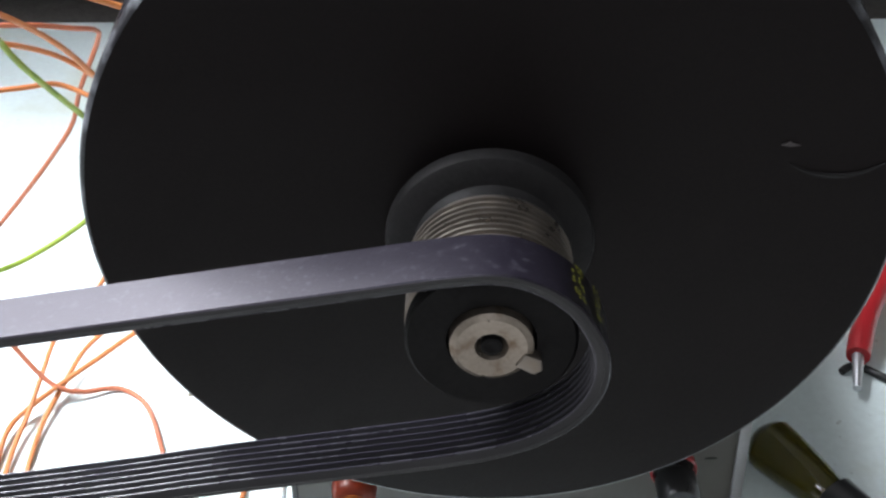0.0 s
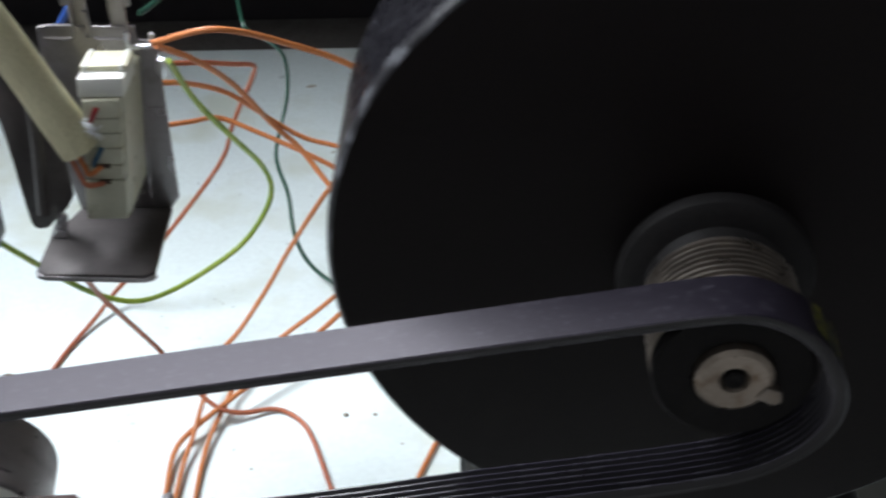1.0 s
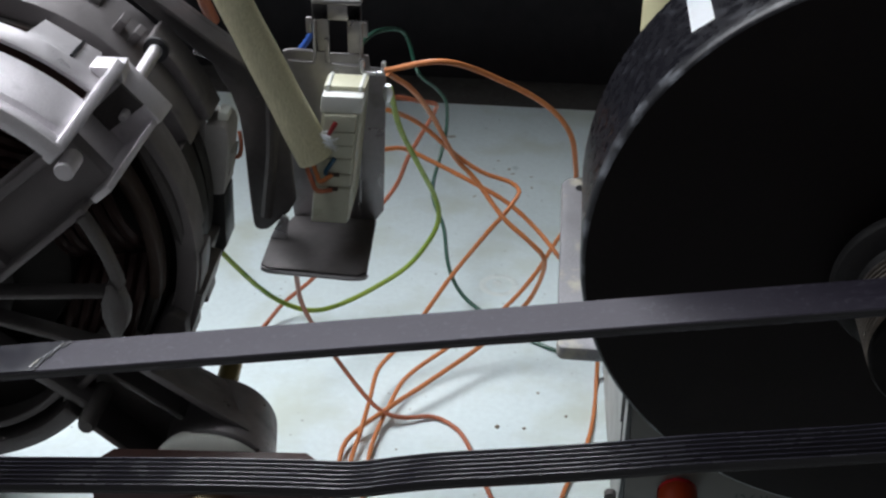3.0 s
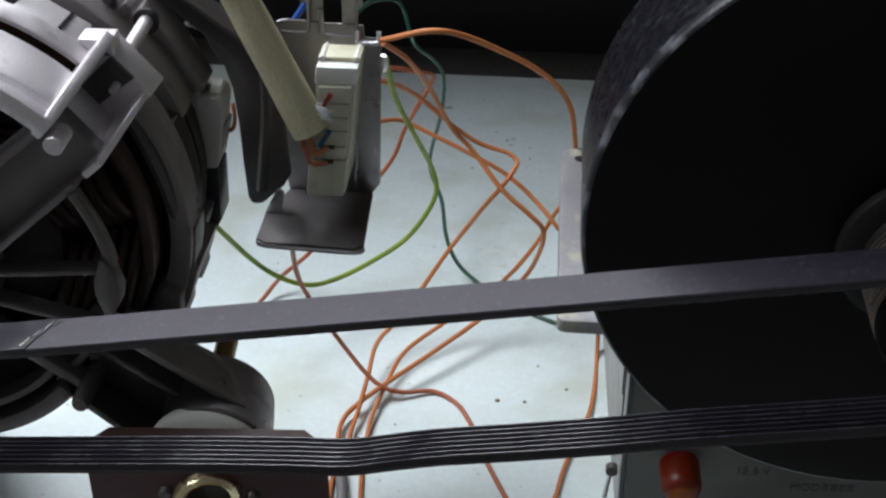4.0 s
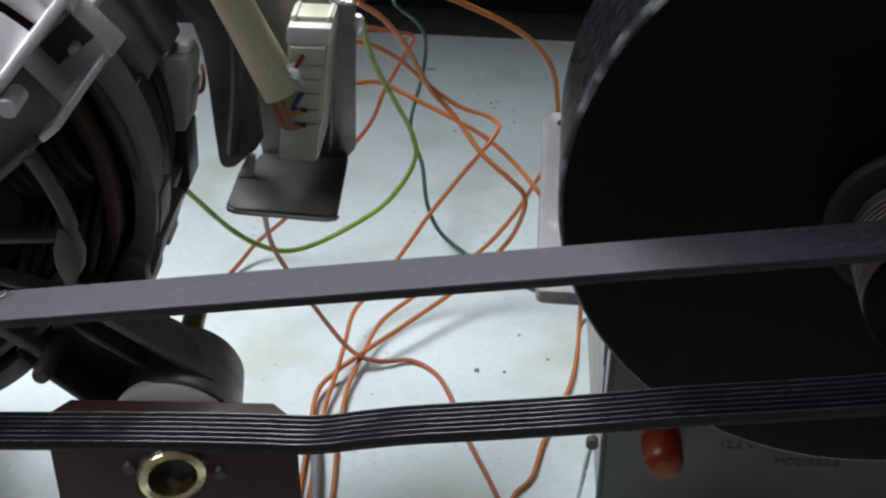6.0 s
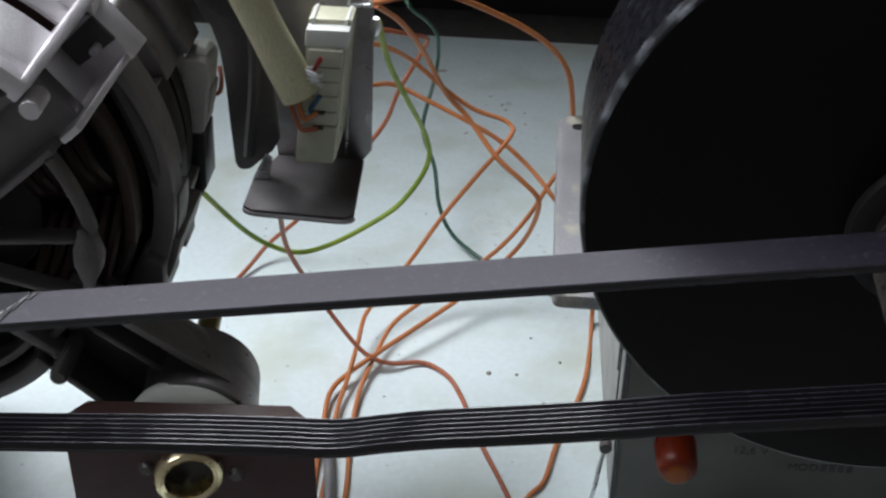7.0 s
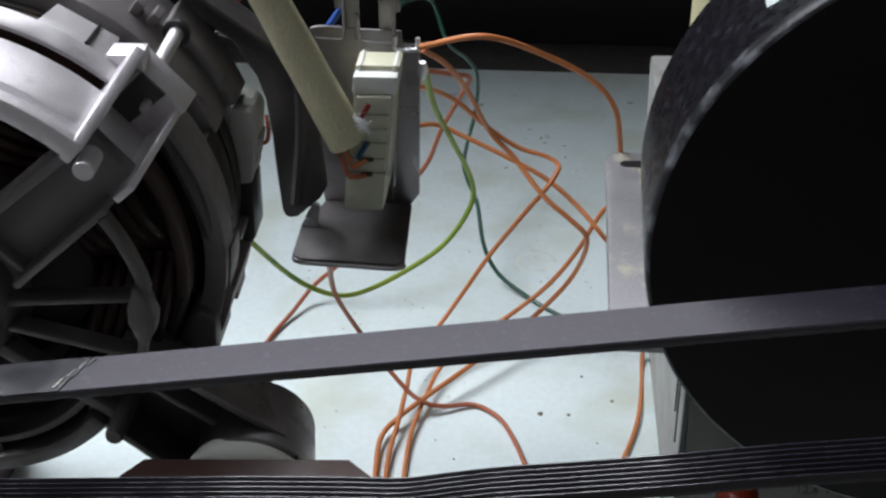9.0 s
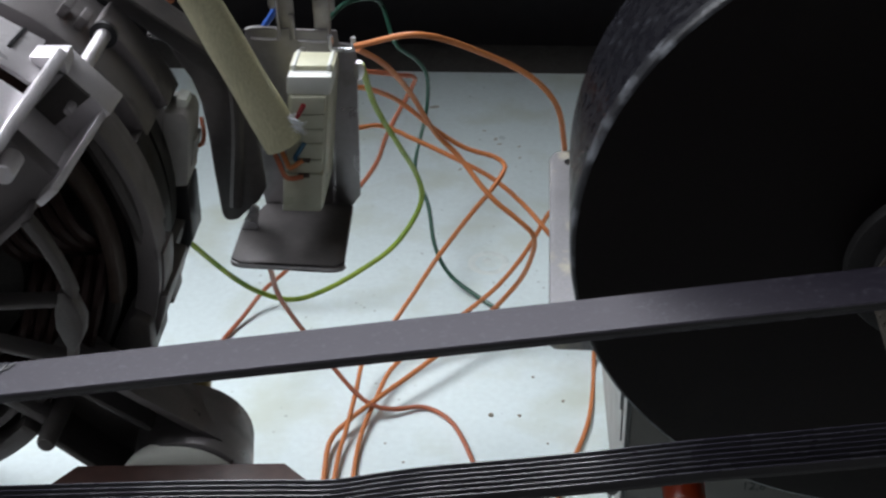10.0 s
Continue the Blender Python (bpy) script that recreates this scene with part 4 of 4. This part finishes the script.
# ---- power supply and flat bar ----
supply = thing("power_supply", (0.015, 0.25, 0.0), "grey metal power supply with warm grey front panel", "power supply")
part("case", box(-0.0815, 0.1100, 0.1120, 0.3780, 0.004, 0.1362, 0.0016), GREYBOX, supply)
part("front_panel", box(-0.0800, 0.1075, 0.1085, 0.1125, 0.006, 0.1345, 0.0006), PANEL, supply, "warm grey front panel")
part("panel_gasket", box(-0.0822, -0.0800, 0.1080, 0.1126, 0.004, 0.1362, 0.0003), BLACKP, supply, "dark gap beside the panel")
part("side_strip", box(0.1062, 0.1112, 0.1070, 0.1140, 0.004, 0.1362, 0.0006), SHEET, supply, "bare aluminium edge strip")
for k, (y, z0) in enumerate(((0.128, 0.060), (0.136, 0.072), (0.144, 0.088))):
    part("vent_slot", box(-0.0822, -0.0812, y - 0.0008, y + 0.0008, z0, 0.122), BLACKP, supply, "dark vent slot")
for x in (-0.07, 0.10):
    for y in (0.13, 0.37):
        part("foot", lathe([(0.0, 0.0), (0.008, 0.0), (0.008, 0.0045), (0.0, 0.0045)], (x, y, 0), "z", 20), BLACKP, supply)
lx, lz = -0.0545, 0.0510
lamp = part("lamp_bezel", lathe([(0.0, 0.1085), (0.0098, 0.1085), (0.0098, 0.1065), (0.0, 0.1065)], (lx, 0, lz), steps=28), RED, supply, "orange lamp collar")
part("lamp_lens", lathe([(0.0096, 0.1066), (0.0094, 0.0960), (0.0090, 0.0925), (0.0080, 0.0903), (0.0060, 0.0890), (0.0030, 0.0884), (0.0, 0.0882)], (lx, 0, lz), steps=28), LAMP, lamp, "translucent orange lens")
part("lamp_core", lathe([(0.0, 0.0875), (0.0042, 0.0878), (0.0054, 0.0884), (0.0050, 0.0890), (0.0, 0.0892)], (lx - 0.0006, 0, lz - 0.0004), steps=24), AMBER, lamp, "amber moulded centre of the lens")


def writing(name, text, x, z, size, parent):
    cu = bpy.data.curves.new(name, "FONT")
    cu.body, cu.size, cu.extrude, cu.align_x = text, size, 0.0001, "LEFT"
    tmp = bpy.data.objects.new(name, cu)
    scene.collection.objects.link(tmp)
    me = bpy.data.meshes.new_from_object(tmp.evaluated_get(bpy.context.evaluated_depsgraph_get()))
    bpy.data.objects.remove(tmp)
    bpy.data.curves.remove(cu)
    me.transform(pose(x, 0.1083, z, 90, 0, 0))
    me.materials.clear()
    me.materials.append(INK)
    ob = new(name, me)
    ob.parent = parent
    ob.matrix_parent_inverse = Matrix.Translation(-parent.location)
    return tagged(ob, "black printed lettering")


writing("voltage_marking", "12,6 V", -0.0275, 0.0475, 0.0065, supply)
writing("model_marking", "MOD.", -0.0005, 0.0385, 0.0062, supply)
for k, w in enumerate((0.0030, 0.0030, 0.0030, 0.0030)):
    part("printed_bar", box(0.0150 + k * 0.0040, 0.0150 + k * 0.0040 + w, 0.1082, 0.1086, 0.0386, 0.0428), INK, supply)
part("dash_mark", box(0.0935, 0.0985, 0.1082, 0.1086, 0.0515, 0.0522), INK, supply)
post = part("binding_post", lathe([(0.0, 0.0860), (0.0075, 0.0860), (0.0088, 0.0880), (0.0088, 0.1000), (0.0070, 0.1020), (0.0070, 0.1075)], (0.0800, 0, 0.0480), steps=24), BLACKP, supply, "black binding post")
part("post_ring", lathe([(0.0092, 0.1040), (0.0100, 0.1050), (0.0100, 0.1080), (0.0092, 0.1085)], (0.0800, 0, 0.0480), steps=28), RED, post, "red ring")

yaw = radians(2.1)
pivot = Vector((-0.0815, 0.11, 0.0))
supply.location = pivot + Matrix.Rotation(yaw, 3, "Z") @ (supply.location - pivot)
supply.rotation_euler = (0, 0, yaw)

bar = thing("flat_bar", (-0.09, 0.17, 0.1363), "scratched aluminium flat bar with slotted end on the power supply", "flat bar")
outline = [(-0.1150, 0.0960), (-0.1172, 0.0985), (-0.1186, 0.2440), (-0.1160, 0.2500), (-0.1100, 0.2520), (-0.0640, 0.2520), (-0.0560, 0.2470), (-0.0560, 0.1000), (-0.0600, 0.0955)]
bmx = slab(outline, 0.1365, 0.1440, 0.0020)
part("plate", bmx, ALU, bar)
slot = [(-0.1082 + 0.0030 * math.cos(t) + (0.010 if math.cos(t) > 0 else 0), 0.2390 + 0.0030 * math.sin(t)) for t in np.linspace(0.001, 2 * math.pi, 24)[:-1]]
part("slot", slab(slot, 0.1436, 0.1443), BLACKP, bar, "dark oblong slot")
smear = [(-0.1022, 0.2340), (-0.0999, 0.2352), (-0.0994, 0.2260), (-0.1002, 0.2200), (-0.0990, 0.2140), (-0.0996, 0.2050), (-0.1012, 0.2060), (-0.1010, 0.2160), (-0.1018, 0.2220), (-0.1012, 0.2280)]
part("yellow_mark", slab(smear, 0.1438, 0.1443), CREAM, bar, "cream paint smear")
# bearing stand that carries the flywheel
stand = thing("bearing_stand", (0.0, 0.14, 0.1440), "black bearing stand carrying the flywheel shaft", "bearing stand")
part("column", prism([(-0.030, 0.1380), (0.030, 0.1380), (0.020, 0.29), (-0.020, 0.29)], 0.080, 0.130, 0.003), BLACK, stand)
part("axle", lathe([(0.0, 0.058), (0.014, 0.058), (0.014, 0.135), (0.0, 0.135)], C, steps=32), STEEL, stand)

bottle = thing("cream_canister", (-0.0640, 0.180, 0.1442), "cream plastic canister standing on the flat bar", "canister")
part("wall", lathe([(0.0, 0.1442), (0.0225, 0.1442), (0.0240, 0.1470), (0.0240, 0.2950), (0.0220, 0.3020), (0.0, 0.3040)], (-0.0640, 0.180, 0), "z", 40), CREAM, bottle)

# ---- wires on the bench ----
def wire(name, pts, r, mat, label, group="orange wires"):
    xs = [p[2] for p in pts]
    lo = pts[xs.index(min(xs))]
    ob = thing(name, (lo[0], lo[1], 0.0), label, "wire", group)
    part("insulation", tube(pts, r, 10, 0.003), mat, ob)
    return ob


WL = "thin orange insulated wire looping over the bench"
wire("orange_wire", [(-0.2035, 0.1764, 0.237), (-0.1748, 0.1717, 0.245), (-0.1482, 0.1945, 0.225), (-0.1271, 0.2201, 0.2), (-0.1154, 0.2335, 0.178), (-0.1115, 0.2490, 0.150), (-0.1110, 0.2555, 0.140), (-0.1105, 0.2570, 0.1375)], 0.0014, ORANGE, "thin orange wire arching from the connector to the flat bar")
wire("orange_wire", [(-0.2025, 0.1778, 0.235), (-0.1941, 0.2023, 0.215), (-0.1877, 0.2422, 0.18), (-0.179, 0.2742, 0.14), (-0.1666, 0.2749, 0.125), (-0.1499, 0.2608, 0.11), (-0.1338, 0.255, 0.098), (-0.1257, 0.254, 0.088), (-0.1285, 0.2703, 0.06), (-0.138, 0.2799, 0.035), (-0.1601, 0.2647, 0.018), (-0.1886, 0.2325, 0.013), (-0.206, 0.2141, 0.01), (-0.2229, 0.1961, 0.006), (-0.2308, 0.181, 0.004), (-0.2304, 0.1534, 0.002), (-0.2284, 0.1145, 0.0018), (-0.2270, 0.0800, 0.0018), (-0.2300, 0.0450, 0.0018)], 0.0014, ORANGE, WL)
wire("orange_wire", [(-0.2200, 0.2120, 0.198), (-0.2074, 0.2271, 0.19), (-0.1958, 0.2612, 0.165), (-0.1793, 0.2774, 0.14), (-0.1638, 0.2793, 0.128), (-0.1481, 0.2805, 0.122), (-0.1426, 0.278, 0.119), (-0.1427, 0.274, 0.117), (-0.1487, 0.2669, 0.11), (-0.1594, 0.2665, 0.095), (-0.1792, 0.2749, 0.06), (-0.1941, 0.2723, 0.035), (-0.2077, 0.2579, 0.02), (-0.2187, 0.239, 0.015), (-0.2204, 0.214, 0.012), (-0.2228, 0.1913, 0.006), (-0.225, 0.1663, 0.003), (-0.2233, 0.1152, 0.0015), (-0.2225, 0.0800, 0.0015), (-0.2240, 0.0450, 0.0015)], 0.0013, ORANGE, "thin orange wire with a sharp kink")
wire("orange_wire", [(-0.2340, 0.2680, 0.143), (-0.2198, 0.2773, 0.14), (-0.2088, 0.2888, 0.135), (-0.193, 0.2885, 0.128), (-0.1671, 0.2827, 0.118), (-0.1476, 0.2762, 0.11), (-0.1312, 0.2668, 0.1), (-0.118, 0.2556, 0.09), (-0.1046, 0.2574, 0.07), (-0.0929, 0.2651, 0.03), (-0.0907, 0.2593, 0.0015), (-0.0944, 0.2075, 0.0015), (-0.1076, 0.1599, 0.0015), (-0.1137, 0.1295, 0.0015), (-0.1224, 0.1145, 0.0015), (-0.1290, 0.0800, 0.0015), (-0.1310, 0.0300, 0.0015)], 0.0013, ORANGE, WL)
wire("orange_wire", [(-0.2250, 0.2720, 0.176), (-0.2104, 0.2833, 0.17), (-0.2, 0.2996, 0.16), (-0.1936, 0.3167, 0.15), (-0.1957, 0.3236, 0.14), (-0.2104, 0.3267, 0.11), (-0.2177, 0.3276, 0.09), (-0.228, 0.3242, 0.075), (-0.2489, 0.3186, 0.05), (-0.269, 0.3064, 0.03), (-0.2874, 0.3047, 0.012), (-0.2975, 0.2897, 0.004), (-0.3079, 0.2632, 0.0015), (-0.3181, 0.2188, 0.0015)], 0.0013, BROWNWIRE, WL)
wire("brown_wire", [(-0.2444, 0.1451, 0.147), (-0.2513, 0.1846, 0.1), (-0.2511, 0.2068, 0.07), (-0.2415, 0.2224, 0.035), (-0.2217, 0.2124, 0.014), (-0.21, 0.2072, 0.008), (-0.1992, 0.2095, 0.004), (-0.1837, 0.2142, 0.002), (-0.1702, 0.206, 0.0015), (-0.161, 0.1898, 0.0015), (-0.1478, 0.1543, 0.0015), (-0.1326, 0.1197, 0.0015), (-0.1200, 0.0850, 0.0015), (-0.1130, 0.0400, 0.0015)], 0.0013, BROWNWIRE, "thin red-brown wire hanging from the connector bracket", "loose wires")
wire("orange_wire", [(-0.1060, 0.2880, 0.095), (-0.117, 0.2863, 0.085), (-0.1305, 0.2819, 0.06), (-0.1462, 0.2761, 0.04), (-0.1654, 0.2687, 0.025), (-0.1815, 0.2611, 0.016), (-0.2024, 0.2389, 0.01), (-0.21, 0.2147, 0.006), (-0.2153, 0.1858, 0.003), (-0.2152, 0.1508, 0.0015), (-0.2119, 0.1129, 0.0015), (-0.2110, 0.0700, 0.0015), (-0.2140, 0.0200, 0.0015)], 0.0013, ORANGE, WL)
wire("green_wire", [(-0.2044, 0.1985, 0.217), (-0.2035, 0.2284, 0.18), (-0.198, 0.2631, 0.14), (-0.1927, 0.299, 0.1), (-0.1904, 0.3071, 0.08), (-0.1954, 0.3056, 0.065), (-0.2082, 0.2967, 0.05), (-0.2275, 0.2858, 0.04), (-0.2462, 0.2737, 0.035), (-0.2601, 0.2584, 0.04), (-0.2744, 0.2497, 0.05), (-0.2864, 0.2364, 0.07), (-0.2986, 0.2092, 0.11), (-0.3058, 0.1977, 0.13)], 0.0015, GREEN, "yellow-green earth wire sagging from the connector to the motor", "loose wires")
wire("dark_green_wire", [(-0.2279, 0.2479, 0.215), (-0.2278, 0.3263, 0.19), (-0.226, 0.4368, 0.14), (-0.2131, 0.4001, 0.13), (-0.2026, 0.4181, 0.11), (-0.1967, 0.4245, 0.095), (-0.1979, 0.4246, 0.07), (-0.2031, 0.3989, 0.05), (-0.2004, 0.3821, 0.045), (-0.1921, 0.3595, 0.04), (-0.1865, 0.3368, 0.025), (-0.1769, 0.3281, 0.01), (-0.1581, 0.3149, 0.003), (-0.1398, 0.3005, 0.0015), (-0.1152, 0.2863, 0.0015), (-0.0947, 0.2811, 0.0015)], 0.0013, DKGREEN, "dark green wire trailing over the bench", "loose wires")

grey = thing("grey_cable", (-0.222, 0.12, 0.0), "grey sheathed cable lying on the bench", "cable")
part("sheath", tube([(-0.2285, 0.150, 0.0032), (-0.2250, 0.138, 0.0032), (-0.2215, 0.120, 0.0032), (-0.2180, 0.095, 0.0032), (-0.2140, 0.06, 0.0032)], 0.0030, 12, 0.004), ALU, grey)
hook = thing("steel_hook", (-0.0905, 0.118, 0.0), "thin steel hook hanging beside the power supply", "hook")
part("shank", tube([(-0.0850, 0.121, 0.038), (-0.0862, 0.1195, 0.034), (-0.0875, 0.119, 0.026), (-0.0890, 0.118, 0.012), (-0.0905, 0.117, 0.0012)], 0.0011, 8, 0.002), ZINC, hook)
part("eye", lathe([(0.0, 0.1175), (0.0030, 0.1175), (0.0030, 0.1215), (0.0, 0.1215)], (-0.0858, 0, 0.0372), steps=16), CASTDULL, hook)
clip = thing("test_clip", (0.190, 0.230, 0.0), "red insulated test clip lying on the bench", "clip")
part("boot", tube([(0.2200, 0.303, 0.012), (0.2080, 0.276, 0.011), (0.1970, 0.2510, 0.010), (0.1900, 0.2310, 0.009)], lambda s: 0.0068 - 0.0010 * s + 0.0006 * math.sin(s * 9), 14, 0.003), RED, clip, "red plastic boot")
part("jaw", tube([(0.1902, 0.2320, 0.009), (0.1878, 0.2210, 0.008), (0.1855, 0.2100, 0.006)], lambda s: 0.0030 - 0.0008 * s, 12, 0.002), ZINC, clip, "steel jaw")
lead = thing("black_lead", (0.20, 0.235, 0.0), "thin black test lead on the bench", "wire", "loose wires")
part("insulation", tube([(0.1820, 0.2270, 0.0022), (0.1870, 0.2310, 0.0022), (0.1930, 0.2300, 0.0022), (0.2030, 0.2220, 0.0022), (0.2300, 0.2020, 0.0022)], 0.0021, 10, 0.003), BLACKP, lead)
handle = thing("screwdriver", (0.15, 0.16, 0.0), "screwdriver with olive translucent handle on the bench", "screwdriver")
H0, H1 = Vector((0.1290, 0.1700, 0.0135)), Vector((0.1560, 0.1290, 0.0130))
part("grip", tube([H0 + (H1 - H0) * (k / 12) for k in range(13)], lambda s: 0.0130 * (1 - 0.95 * max(0, 0.16 - s) / 0.16) ** 0.5 - 0.0045 * s ** 2, 16, 0.003), OLIVE, handle, "olive translucent resin grip")
part("collar", tube([H1, H1 + (H1 - H0) * 0.15, H1 + (H1 - H0) * 0.5, H1 + (H1 - H0) * 0.9], lambda s: 0.0115 - 0.001 * s, 16, 0.004), BLACKP, handle, "black collar")
for pts, m, nm in (([(0.238, 0.470, 0.0016), (0.230, 0.440, 0.03), (0.226, 0.420, 0.07), (0.233, 0.395, 0.06), (0.250, 0.37, 0.02), (0.275, 0.35, 0.0016)], GREEN, "green_wire"),
                   ([(0.225, 0.490, 0.0016), (0.236, 0.455, 0.04), (0.245, 0.43, 0.05), (0.262, 0.41, 0.02), (0.28, 0.40, 0.0016)], ORANGE, "orange_wire")):
    wire(nm, pts, 0.0016, m, "short wire end curling behind the flywheel", "loose wires")
for x, y, s in ((-0.1470, 0.2114, 0.0014), (-0.1316, 0.2117, 0.0010), (-0.155, 0.30, 0.0007), (-0.125, 0.245, 0.0008), (-0.19, 0.25, 0.0006), (-0.202, 0.186, 0.0006), (-0.191, 0.172, 0.0007), (-0.116, 0.19, 0.0006), (-0.108, 0.225, 0.0009)):
    crumb = tagged(part("crumb", lathe([(0.0, 0.0), (s, 0.0), (s * 1.1, s * 0.4), (s * 0.5, s * 0.9), (0.0, s)], (x, y, 0.0), "z", 7), DIRT, None, "", False), "dark crumb of dirt lying on the bench", "crumb", "crumbs on the bench")
for x, y, s, turn_ in ((-0.092, 0.570, 0.0030, 20), (-0.157, 0.513, 0.0022, 70), (-0.154, 0.506, 0.0018, 10), (-0.140, 0.503, 0.0016, 40), (-0.139, 0.487, 0.0016, 90), (-0.166, 0.525, 0.0016, 0), (-0.205, 0.560, 0.0040, 15), (-0.180, 0.470, 0.0020, 50)):
    bm = lathe([(0.0, 0.00025), (s * 0.7, 0.0002), (s, 0.00005)], (0.0, 0.0, 0.0), "z", 11)
    bmesh.ops.scale(bm, vec=(1.0, 0.55, 1.0), verts=bm.verts)
    bmesh.ops.transform(bm, matrix=pose(x, y, 0.0, 0, 0, turn_), verts=bm.verts)
    tagged(part("smudge", bm, SMUDGE, None, "", False), "faint grey-brown smudge on the bench top", "smudge", "smudges on the bench")
stain_ring = thing("water_stain", (-0.1549, 0.3564, 0.0), "dried pale water ring on the bench top", "stain")
part("ring", lathe([(0.0085, 0.0001), (0.0100, 0.0003), (0.0118, 0.0003), (0.0130, 0.0001)], (-0.1549, 0.3564, 0.0), "z", 40), STAIN, stain_ring)
part("centre", lathe([(0.0, 0.0003), (0.0020, 0.0003), (0.0030, 0.0001)], (-0.1560, 0.3590, 0.0), "z", 16), STAIN, stain_ring)
